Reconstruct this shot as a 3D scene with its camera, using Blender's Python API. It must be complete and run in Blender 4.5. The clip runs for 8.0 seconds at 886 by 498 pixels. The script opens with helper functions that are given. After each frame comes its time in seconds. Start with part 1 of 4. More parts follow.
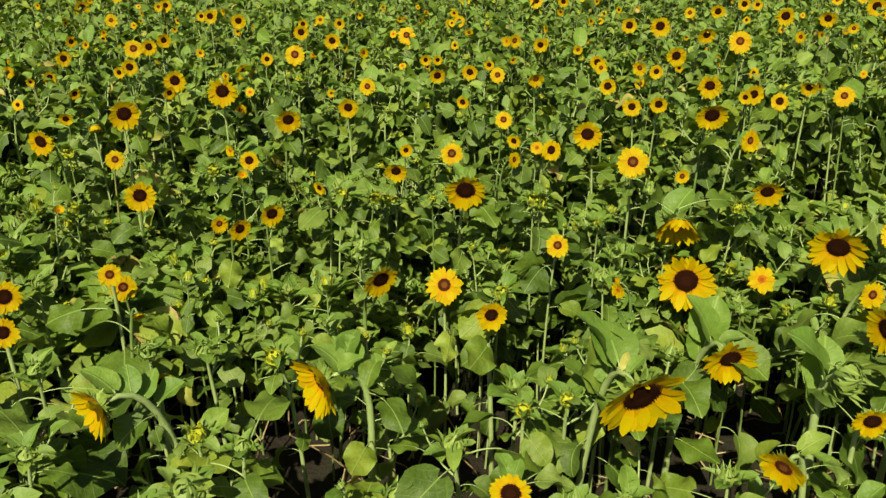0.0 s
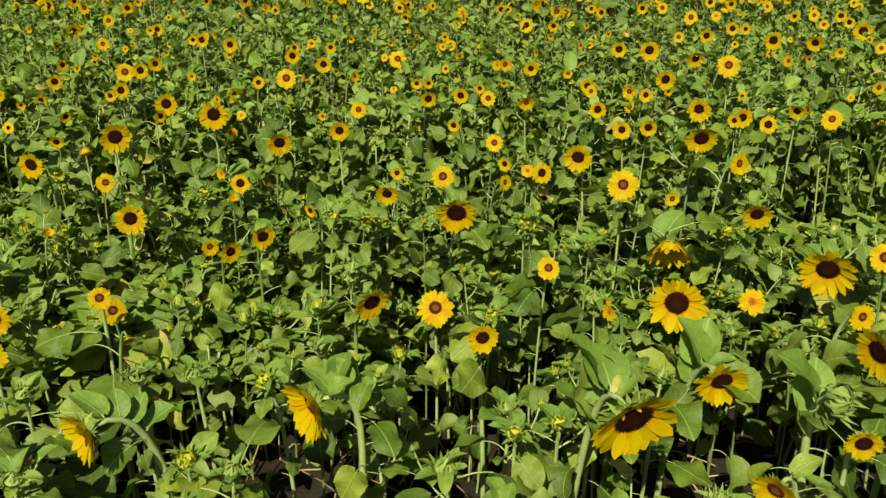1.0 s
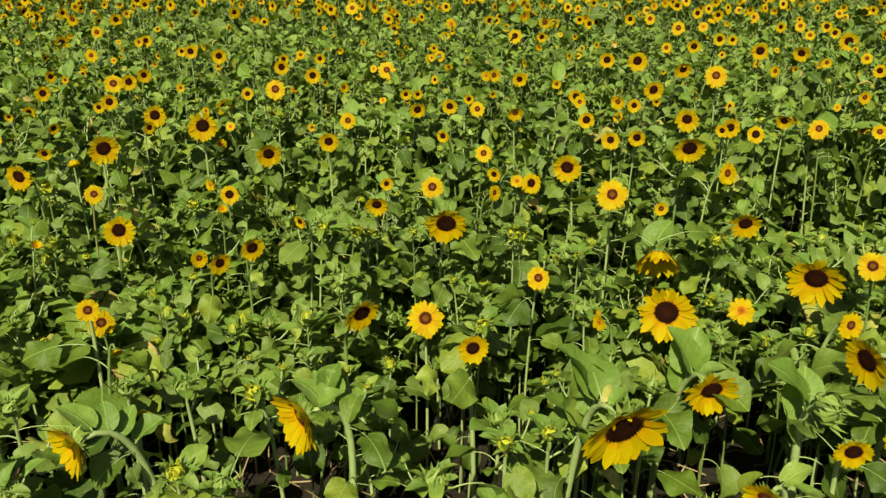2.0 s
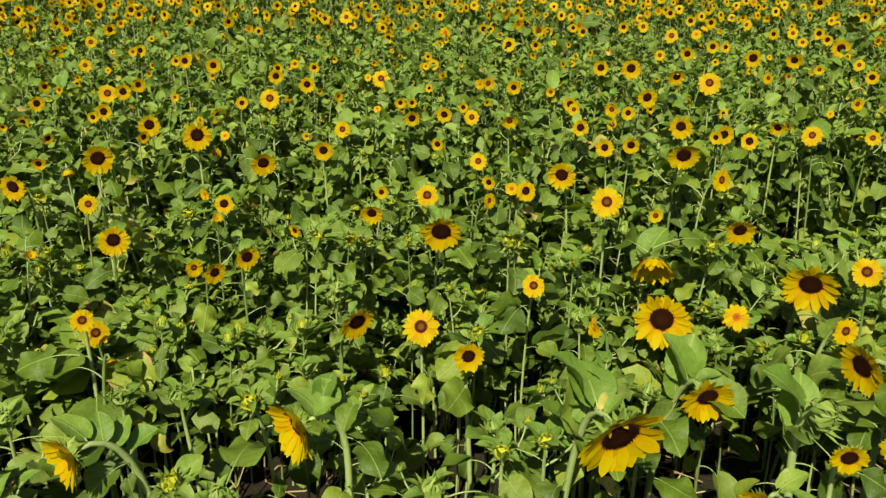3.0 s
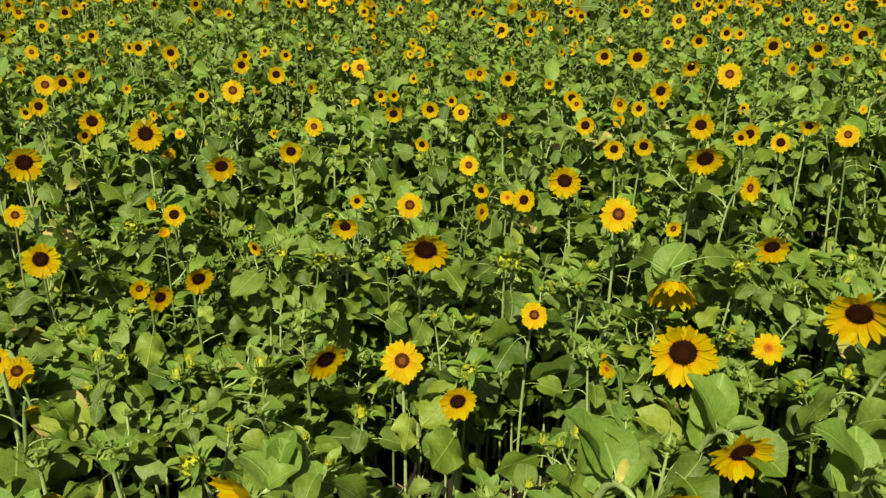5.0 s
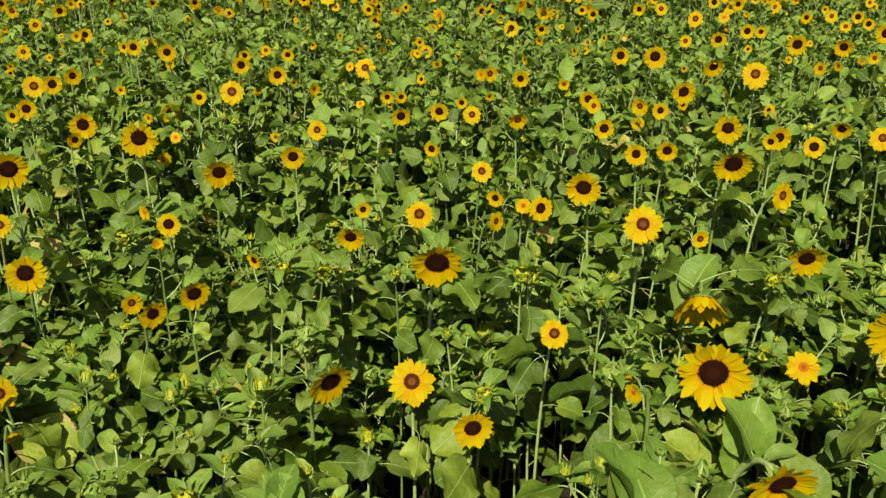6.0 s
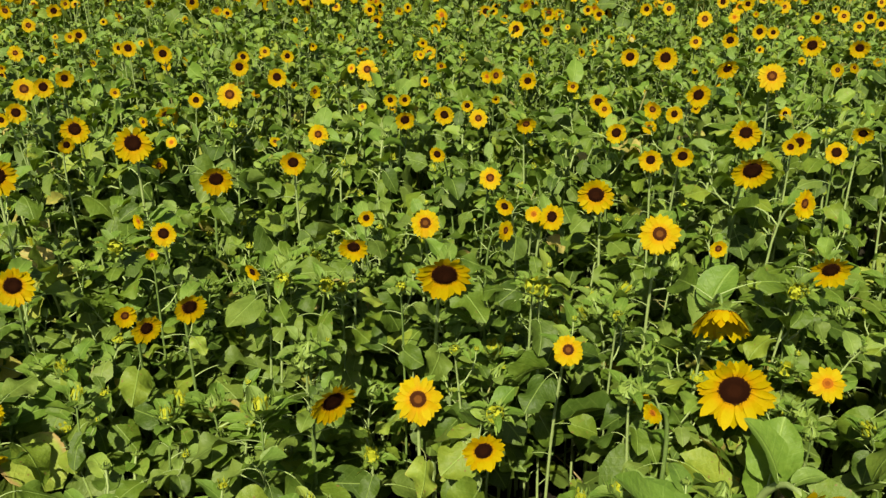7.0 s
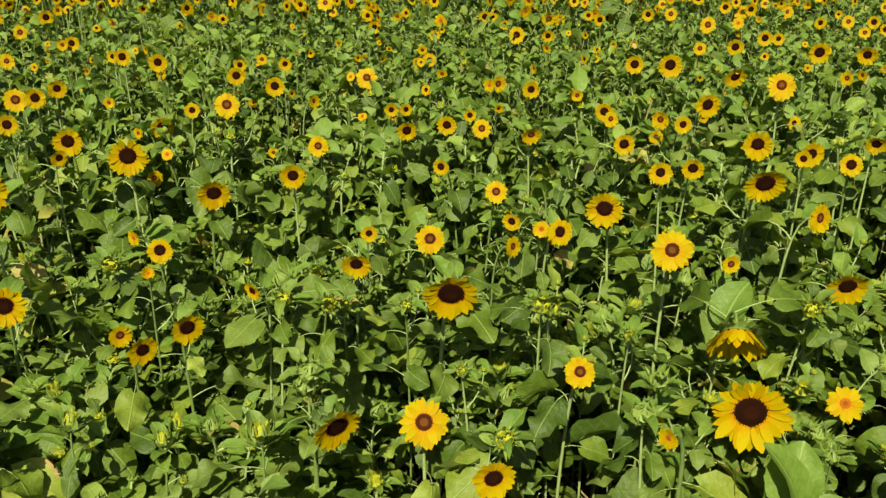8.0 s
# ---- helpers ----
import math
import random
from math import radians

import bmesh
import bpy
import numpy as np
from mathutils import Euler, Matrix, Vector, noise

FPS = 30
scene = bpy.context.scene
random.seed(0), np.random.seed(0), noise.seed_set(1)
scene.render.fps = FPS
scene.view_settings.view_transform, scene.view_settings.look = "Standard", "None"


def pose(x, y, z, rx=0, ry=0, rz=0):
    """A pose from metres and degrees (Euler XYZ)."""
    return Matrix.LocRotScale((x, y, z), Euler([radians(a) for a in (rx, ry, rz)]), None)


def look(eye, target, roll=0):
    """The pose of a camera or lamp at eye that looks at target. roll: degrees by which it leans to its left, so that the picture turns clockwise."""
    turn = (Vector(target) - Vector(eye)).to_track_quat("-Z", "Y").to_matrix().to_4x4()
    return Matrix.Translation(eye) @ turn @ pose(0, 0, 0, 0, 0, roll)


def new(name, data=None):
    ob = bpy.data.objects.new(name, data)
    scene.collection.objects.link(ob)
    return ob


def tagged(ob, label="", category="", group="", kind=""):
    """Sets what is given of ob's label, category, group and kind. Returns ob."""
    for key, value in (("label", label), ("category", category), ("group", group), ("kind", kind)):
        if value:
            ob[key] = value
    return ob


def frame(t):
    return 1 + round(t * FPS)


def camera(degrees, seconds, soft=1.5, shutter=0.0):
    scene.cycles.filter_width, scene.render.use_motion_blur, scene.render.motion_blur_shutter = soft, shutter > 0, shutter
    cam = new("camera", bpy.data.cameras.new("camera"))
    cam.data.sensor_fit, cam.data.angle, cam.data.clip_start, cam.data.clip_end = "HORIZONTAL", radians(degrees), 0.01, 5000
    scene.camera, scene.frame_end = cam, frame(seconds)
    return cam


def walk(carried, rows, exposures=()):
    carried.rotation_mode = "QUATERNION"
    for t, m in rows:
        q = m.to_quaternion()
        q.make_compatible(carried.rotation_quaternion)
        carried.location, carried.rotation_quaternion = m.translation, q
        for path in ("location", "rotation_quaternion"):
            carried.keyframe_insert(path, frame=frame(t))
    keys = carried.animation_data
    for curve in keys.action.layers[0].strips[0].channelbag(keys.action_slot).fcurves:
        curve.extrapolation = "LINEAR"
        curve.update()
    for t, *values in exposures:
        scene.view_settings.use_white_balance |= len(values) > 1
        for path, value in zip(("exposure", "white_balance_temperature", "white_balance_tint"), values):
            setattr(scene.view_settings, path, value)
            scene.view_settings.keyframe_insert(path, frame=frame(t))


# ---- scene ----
# A field of low, branching sunflowers seen from a little above the crop.
cam = camera(52.0, 8.0, soft=1.45)
PATH = [
    (0, (0.0, 0.0, 2.6), (-0.059, 1.79, 1.71), -0.2),
    (0.5, (0.0, 0.0, 2.6), (-0.052, 1.804, 1.739), 0.1),
    (1, (0.0, 0.0, 2.6), (-0.04, 1.812, 1.755), -0.0),
    (1.5, (0.0, 0.0, 2.6), (-0.026, 1.818, 1.767), 0.0),
    (3, (0.0, 0.0, 2.6), (-0.007, 1.83, 1.792), -0.1),
    (3.5, (0.0, 0.0, 2.6), (0.001, 1.833, 1.8), -0.3),
    (4, (0.011, 0.174, 2.566), (0.02, 2.003, 1.755), -0.2),
    (4.2, (0.015, 0.254, 2.553), (0.029, 2.078, 1.733), -0.2),
    (5.3, (0.008, 0.604, 2.481), (0.025, 2.42, 1.644), 0.3),
    (5.5, (0.004, 0.647, 2.473), (0.017, 2.463, 1.635), 0.2),
    (6, (-0.018, 0.728, 2.449), (-0.006, 2.545, 1.613), 0.1),
    (6.5, (-0.028, 0.788, 2.436), (-0.019, 2.605, 1.6), -0.1),
    (7, (-0.043, 0.862, 2.425), (-0.029, 2.679, 1.589), 0.1),
    (7.5, (-0.06, 0.919, 2.418), (-0.035, 2.738, 1.588), 0.1),
    (8, (-0.078, 0.961, 2.431), (-0.051, 2.779, 1.599), 0.1),
]
walk(cam, [(t, look(eye, target, roll)) for t, eye, target, roll in PATH], [(0.0, 0.93, 7000, 2), (8.0, 0.93, 7000, 2)])

# ---------------------------------------------------------------- light
SUN_AZ, SUN_EL = 194.0, 47.0      # degrees: clockwise from +y, and above the horizon
world = bpy.data.worlds.new("sky")
scene.world = world
world.use_nodes = True
wn = world.node_tree.nodes
sky = wn.new("ShaderNodeTexSky")
sky.sky_type, sky.sun_disc = "NISHITA", False
sky.sun_elevation, sky.sun_rotation = radians(SUN_EL), radians(SUN_AZ)
sky.air_density, sky.dust_density = 1.0, 1.5
wn["Background"].inputs["Strength"].default_value = 0.046
world.node_tree.links.new(sky.outputs["Color"], wn["Background"].inputs["Color"])
sun = new("sun", bpy.data.lights.new("sun", "SUN"))
sun.data.energy, sun.data.angle, sun.data.color = 5.0, radians(0.6), (1.0, 0.95, 0.74)
toward_sun = Vector((math.sin(radians(SUN_AZ)) * math.cos(radians(SUN_EL)),
                     math.cos(radians(SUN_AZ)) * math.cos(radians(SUN_EL)), math.sin(radians(SUN_EL))))
sun.matrix_world = look(toward_sun * 50, (0, 0, 0))


# ---------------------------------------------------------------- materials
class Nodes:
    """Short hand for building a node material."""

    def __init__(self, name):
        self.mat = bpy.data.materials.new(name)
        self.mat.use_nodes = True
        self.tree = self.mat.node_tree
        self.bsdf = self.tree.nodes["Principled BSDF"]
        self.out = self.tree.nodes["Material Output"]

    def node(self, kind, operation=None):
        n = self.tree.nodes.new(kind)
        if operation:
            n.operation = operation
        return n

    def link(self, a, b):
        self.tree.links.new(a, b)

    def feed(self, socket, value):
        if isinstance(value, bpy.types.NodeSocket):
            self.link(value, socket)
        else:
            socket.default_value = value

    def math(self, op, a, b=0.0, c=0.0):
        n = self.node("ShaderNodeMath", operation=op)
        for s, v in zip(n.inputs, (a, b, c)):
            self.feed(s, v)
        return n.outputs[0]

    def mix(self, factor, a, b, blend="MIX"):
        n = self.node("ShaderNodeMix")
        n.data_type, n.blend_type = "RGBA", blend
        self.feed(n.inputs[0], factor)
        for s, v in ((n.inputs[6], a), (n.inputs[7], b)):
            self.feed(s, (*v, 1) if isinstance(v, tuple) else v)
        return n.outputs[2]

    def ramp(self, value, *stops):
        n = self.node("ShaderNodeValToRGB")
        ramp = n.color_ramp
        while len(ramp.elements) < len(stops):
            ramp.elements.new(0.5)
        for e, (at, colour) in zip(ramp.elements, stops):
            e.position, e.color = at, (*colour, 1)
        self.feed(n.inputs[0], value)
        return n.outputs[0]

    def step(self, value, low, high):
        n = self.node("ShaderNodeMapRange")
        n.interpolation_type = "SMOOTHSTEP"
        for s, v in zip(n.inputs, (value, low, high)):
            self.feed(s, v)
        return n.outputs[0]

    def noise(self, scale, detail=3.0, where=None, rough=0.5):
        n = self.node("ShaderNodeTexNoise")
        n.inputs["Scale"].default_value, n.inputs["Detail"].default_value = scale, detail
        n.inputs["Roughness"].default_value = rough
        if where is not None:
            self.link(where, n.inputs["Vector"])
        return n.outputs["Fac"]

    def coords(self, which):
        return self.node("ShaderNodeTexCoord").outputs[which]

    def place(self):
        """World position, for grain at real size."""
        return self.node("ShaderNodeNewGeometry").outputs["Position"]

    def chance(self):
        """A value from 0 to 1 of its own for each object and each loose piece of a mesh."""
        a = self.node("ShaderNodeObjectInfo").outputs["Random"]
        b = self.node("ShaderNodeNewGeometry").outputs["Random Per Island"]
        return self.math("FRACT", self.math("ADD", a, self.math("MULTIPLY", b, 7.31)))

    def bump(self, height, strength, distance):
        n = self.node("ShaderNodeBump")
        n.inputs["Strength"].default_value, n.inputs["Distance"].default_value = strength, distance
        self.link(height, n.inputs["Height"])
        self.link(n.outputs[0], self.bsdf.inputs["Normal"])
        return n.outputs[0]

    def thin(self, colour, amount, normal=None):
        """Lets light shine through a thin leaf or petal."""
        t = self.node("ShaderNodeBsdfTranslucent")
        self.feed(t.inputs["Color"], colour)
        m = self.node("ShaderNodeMixShader")
        m.inputs[0].default_value = amount
        self.link(self.bsdf.outputs[0], m.inputs[1])
        self.link(t.outputs[0], m.inputs[2])
        self.link(m.outputs[0], self.out.inputs["Surface"])

    def finish(self, colour, rough, specular=0.5):
        self.feed(self.bsdf.inputs["Base Color"], colour)
        self.feed(self.bsdf.inputs["Roughness"], rough)
        self.bsdf.inputs["Specular IOR Level"].default_value = specular
        return self.mat


def leaf_material(name, dark, middle, pale, light):
    n = Nodes(name)
    r = n.chance()
    uv = n.node("ShaderNodeSeparateXYZ")
    n.link(n.coords("UV"), uv.inputs[0])
    u, v = uv.outputs[0], uv.outputs[1]
    off = n.math("ABSOLUTE", n.math("SUBTRACT", u, 0.5))
    rib = n.math("SUBTRACT", 1.0, n.step(off, 0.008, 0.03))
    saw = n.math("FRACT", n.math("MULTIPLY", n.math("SUBTRACT", v, n.math("MULTIPLY", off, 0.62)), 5.5))
    side = n.math("SUBTRACT", 1.0, n.step(n.math("ABSOLUTE", n.math("SUBTRACT", saw, 0.5)), 0.015, 0.09))
    vein = n.math("MAXIMUM", rib, n.math("MULTIPLY", side, 0.22))
    base = n.ramp(r, (0.0, dark), (0.22, middle), (0.40, pale), (0.58, dark), (0.80, middle), (0.960, light), (0.979, (0.20, 0.25, 0.04)), (0.992, (0.29, 0.27, 0.06)), (1.0, (0.32, 0.23, 0.09)))
    p = n.place()
    blotch = n.noise(14.0, 4.0, p)
    pucker = n.noise(55.0, 2.0, p)
    grain = n.noise(160.0, 2.0, p)
    c = n.mix(n.step(blotch, 0.35, 0.7), base, n.mix(1.0, base, (0.78, 0.84, 0.72), "MULTIPLY"))
    c = n.mix(n.math("MULTIPLY", n.step(pucker, 0.4, 0.75), 0.35), c, n.mix(1.0, c, (1.5, 1.35, 1.6), "MULTIPLY"))
    c = n.mix(n.math("MULTIPLY", vein, 0.5), c, (0.22, 0.30, 0.07))
    # brown, dry spots on the older leaves
    spot = n.math("MULTIPLY", n.step(n.noise(70.0, 2.0, p), 0.66, 0.72), n.step(r, 0.72, 0.8))
    c = n.mix(n.math("MULTIPLY", spot, 0.8), c, (0.16, 0.09, 0.035))
    edge = n.math("MULTIPLY", n.step(n.math("ADD", off, n.math("MULTIPLY", blotch, 0.25)), 0.56, 0.66), n.step(r, 0.95, 0.98))
    c = n.mix(edge, c, (0.30, 0.20, 0.08))
    h = n.math("ADD", n.math("MULTIPLY", n.math("SUBTRACT", 1.0, vein), 0.7), n.math("ADD", n.math("MULTIPLY", grain, 0.3), n.math("MULTIPLY", pucker, 1.6)))
    n.bump(h, 0.45, 0.006)
    n.thin(n.mix(1.0, c, (2.0, 2.0, 0.6), "MULTIPLY"), 0.23)
    return n.finish(c, n.math("ADD", 0.46, n.math("MULTIPLY", grain, 0.2)), 0.29)


def stem_material(name, dark, light):
    n = Nodes(name)
    p = n.place()
    c = n.mix(n.noise(25.0, 3.0, p), dark, light)
    c = n.mix(n.step(n.chance(), 0.965, 0.99), c, (0.18, 0.17, 0.06))
    n.bump(n.noise(500.0, 2.0, p), 0.5, 0.002)
    return n.finish(c, 0.6, 0.35)


def bract_material():
    n = Nodes("green_bract")
    r = n.chance()
    p = n.place()
    c = n.ramp(r, (0.0, (0.095, 0.150, 0.022)), (0.6, (0.145, 0.205, 0.032)), (1.0, (0.20, 0.26, 0.05)))
    c = n.mix(n.math("MULTIPLY", n.noise(120.0, 3.0, p), 0.5), c, (0.19, 0.26, 0.07))
    n.bump(n.noise(400.0, 2.0, p), 0.4, 0.002)
    n.thin(c, 0.15)
    return n.finish(c, 0.55, 0.4)


def petal_material():
    n = Nodes("yellow_ray_petal")
    r = n.chance()
    uv = n.node("ShaderNodeSeparateXYZ")
    n.link(n.coords("UV"), uv.inputs[0])
    u, v = uv.outputs[0], uv.outputs[1]
    base = n.ramp(r, (0.0, (0.375, 0.222, 0.002)), (0.4, (0.398, 0.278, 0.003)), (1.0, (0.41, 0.312, 0.004)))
    c = n.mix(n.math("SUBTRACT", 1.0, n.step(v, 0.0, 0.45)), base, (0.46, 0.225, 0.003))
    ridge = n.math("SINE", n.math("MULTIPLY", u, 38.0))
    c = n.mix(n.math("MULTIPLY", n.step(ridge, 0.2, 1.0), 0.10), c, (0.44, 0.25, 0.003))
    grain = n.noise(90.0, 3.0, n.place())
    c = n.mix(n.math("MULTIPLY", n.step(grain, 0.45, 0.7), 0.25), c, (0.48, 0.375, 0.008))
    n.bump(n.math("ADD", ridge, grain), 0.15, 0.001)
    n.thin(c, 0.30)
    return n.finish(c, 0.65, 0.12)


def disc_material(name, middle, ring, rim):
    n = Nodes(name)
    uv = n.node("ShaderNodeSeparateXYZ")
    n.link(n.coords("UV"), uv.inputs[0])
    radius = uv.outputs[0]
    r = n.chance()
    wob = n.math("ADD", radius, n.math("MULTIPLY", n.math("SUBTRACT", n.noise(180.0, 2.0, n.place()), 0.5), 0.18))
    c = n.ramp(wob, (0.0, middle), (0.34, middle), (0.5, ring), (0.8, ring), (0.97, rim))
    c = n.mix(n.math("MULTIPLY", r, 0.18), c, n.mix(1.0, c, (2.1, 1.6, 1.1), "MULTIPLY"))
    n.bump(n.noise(420.0, 2.0, n.place()), 0.8, 0.003)
    return n.finish(c, 0.95, 0.04)


def soil_material():
    n = Nodes("shade_darkened_soil")
    p = n.place()
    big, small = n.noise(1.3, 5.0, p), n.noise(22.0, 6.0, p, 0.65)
    # near-black: the shade of the crop is put into the soil's colour
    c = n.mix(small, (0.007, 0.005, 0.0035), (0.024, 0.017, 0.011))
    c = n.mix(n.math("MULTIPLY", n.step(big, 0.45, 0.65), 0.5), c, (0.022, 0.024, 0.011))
    far = n.node("ShaderNodeVectorMath", operation="LENGTH")
    n.link(p, far.inputs[0])
    c = n.mix(n.step(far.outputs["Value"], 22.0, 60.0), c, n.mix(big, (0.055, 0.085, 0.025), (0.10, 0.12, 0.035)))
    n.bump(small, 0.9, 0.03)
    return n.finish(c, 0.9, 0.2)


def straw_material():
    n = Nodes("dry_straw")
    c = n.ramp(n.chance(), (0.0, (0.13, 0.085, 0.04)), (0.6, (0.25, 0.18, 0.09)), (1.0, (0.36, 0.28, 0.15)))
    c = n.mix(n.math("MULTIPLY", n.noise(60.0, 3.0, n.place()), 0.5), c, (0.10, 0.07, 0.035))
    return n.finish(c, 0.8, 0.2)


LEAF = leaf_material("sunflower_leaf", (0.040, 0.070, 0.009), (0.088, 0.134, 0.014), (0.128, 0.170, 0.034), (0.168, 0.208, 0.025))
YOUNG = leaf_material("young_leaf", (0.088, 0.150, 0.021), (0.122, 0.190, 0.028), (0.145, 0.198, 0.046), (0.17, 0.228, 0.038))
STEM = stem_material("green_stem", (0.065, 0.110, 0.022), (0.150, 0.205, 0.058))
PALE_STEM = stem_material("pale_hairy_stem", (0.15, 0.205, 0.065), (0.29, 0.35, 0.14))
BRACT, PETAL = bract_material(), petal_material()
DISC = {
    "dark": disc_material("dark_brown_disc", (0.017, 0.005, 0.002), (0.012, 0.0035, 0.0015), (0.05, 0.017, 0.004)),
    "ringed": disc_material("ringed_brown_disc", (0.105, 0.038, 0.009), (0.040, 0.012, 0.004), (0.20, 0.085, 0.012)),
    "orange": disc_material("orange_disc", (0.17, 0.050, 0.007), (0.25, 0.085, 0.009), (0.40, 0.20, 0.010)),
}
DISC["young"] = DISC["orange"]
SOIL, STRAW = soil_material(), straw_material()
def bud_material():
    n = Nodes("yellow_green_bud")
    p = n.place()
    c = n.mix(n.noise(140.0, 3.0, p), (0.13, 0.19, 0.02), (0.36, 0.32, 0.012))
    n.bump(n.noise(300.0, 2.0, p), 0.6, 0.002)
    return n.finish(c, 0.7, 0.15)


BUD = bud_material()
SLOTS = [LEAF, STEM, PETAL, DISC["dark"], BRACT, DISC["ringed"], DISC["orange"], STRAW, YOUNG, BUD, PALE_STEM]
S_LEAF, S_STEM, S_PETAL, S_DARK, S_BRACT, S_RING, S_ORANGE, S_STRAW, S_YOUNG, S_BUD, S_PALE = range(11)


# ---------------------------------------------------------------- geometry
class Geo:
    """Plain mesh arrays: vertices, loops, face sizes, a uv for each loop and a slot for each face."""

    def __init__(self, v, loops, sizes, uv, slot):
        self.v, self.loops, self.sizes, self.uv, self.slot = v, loops, sizes, uv, slot


def geo(verts, faces, uvs, slot):
    """verts: list of places; faces: lists of vertex numbers; uvs: one for each vertex."""
    loops = np.array([i for f in faces for i in f], np.int32)
    return Geo(np.array(verts, float).reshape(-1, 3), loops, np.array([len(f) for f in faces], np.int32),
               np.array(uvs, float).reshape(-1, 2)[loops], np.full(len(faces), slot, np.int32))


def moved(g, m):
    a = np.array(m)
    return Geo(g.v @ a[:3, :3].T + a[:3, 3], g.loops, g.sizes, g.uv, g.slot)


def joined(some):
    some = list(some)
    starts = np.cumsum([0] + [len(g.v) for g in some])
    return Geo(np.concatenate([g.v for g in some]), np.concatenate([g.loops + s for g, s in zip(some, starts)]).astype(np.int32),
               np.concatenate([g.sizes for g in some]), np.concatenate([g.uv for g in some]), np.concatenate([g.slot for g in some]))


def repeated(g, mats):
    """One mesh of a form at many poses at once."""
    a = np.array([np.array(m) for m in mats])
    k, nv = len(a), len(g.v)
    v = (np.einsum("kij,nj->kni", a[:, :3, :3], g.v) + a[:, None, :3, 3]).reshape(-1, 3)
    loops = (g.loops[None] + (np.arange(k) * nv)[:, None]).ravel().astype(np.int32)
    return Geo(v, loops, np.tile(g.sizes, k), np.tile(g.uv, (k, 1)), np.tile(g.slot, k))


def mesh_of(name, g, smooth=True):
    me = bpy.data.meshes.new(name)
    used = sorted(set(g.slot.tolist()))
    for s in used:
        me.materials.append(SLOTS[s])
    me.vertices.add(len(g.v))
    me.vertices.foreach_set("co", g.v.astype(np.float32).ravel())
    me.loops.add(len(g.loops))
    me.loops.foreach_set("vertex_index", g.loops)
    me.polygons.add(len(g.sizes))
    me.polygons.foreach_set("loop_start", np.concatenate([[0], np.cumsum(g.sizes)[:-1]]).astype(np.int32))
    remap = np.zeros(len(SLOTS), np.int32)
    remap[used] = range(len(used))
    me.polygons.foreach_set("material_index", remap[g.slot])
    me.polygons.foreach_set("use_smooth", np.full(len(g.sizes), smooth))
    me.uv_layers.new(name="UVMap").uv.foreach_set("vector", g.uv.astype(np.float32).ravel())
    me.update(calc_edges=True)
    me.validate()
    return me


def tube(path, radii, sides, slot, cap=True):
    """A tapered tube along a list of places."""
    path = [Vector(p) for p in path]
    verts, uvs, faces = [], [], []
    side = Vector((0.31, 0.95, 0.05))
    for i, p in enumerate(path):
        d = (path[min(i + 1, len(path) - 1)] - path[max(i - 1, 0)]).normalized()
        a = (side - d * side.dot(d)).normalized()
        b = d.cross(a)
        side = a
        for k in range(sides):
            w = 2 * math.pi * k / sides
            verts.append(p + (a * math.cos(w) + b * math.sin(w)) * radii[i])
            uvs.append((k / sides, i / (len(path) - 1)))
    for i in range(len(path) - 1):
        for k in range(sides):
            faces.append([i * sides + k, i * sides + (k + 1) % sides, (i + 1) * sides + (k + 1) % sides, (i + 1) * sides + k])
    if cap:
        faces.append([(len(path) - 1) * sides + k for k in range(sides)])
    return geo([tuple(v) for v in verts], faces, uvs, slot)


OUTLINE_AT = [0.0, 0.03, 0.08, 0.16, 0.27, 0.40, 0.55, 0.70, 0.84, 0.94, 1.0]
OUTLINE = [0.10, 0.25, 0.36, 0.44, 0.475, 0.475, 0.44, 0.365, 0.25, 0.12, 0.0]


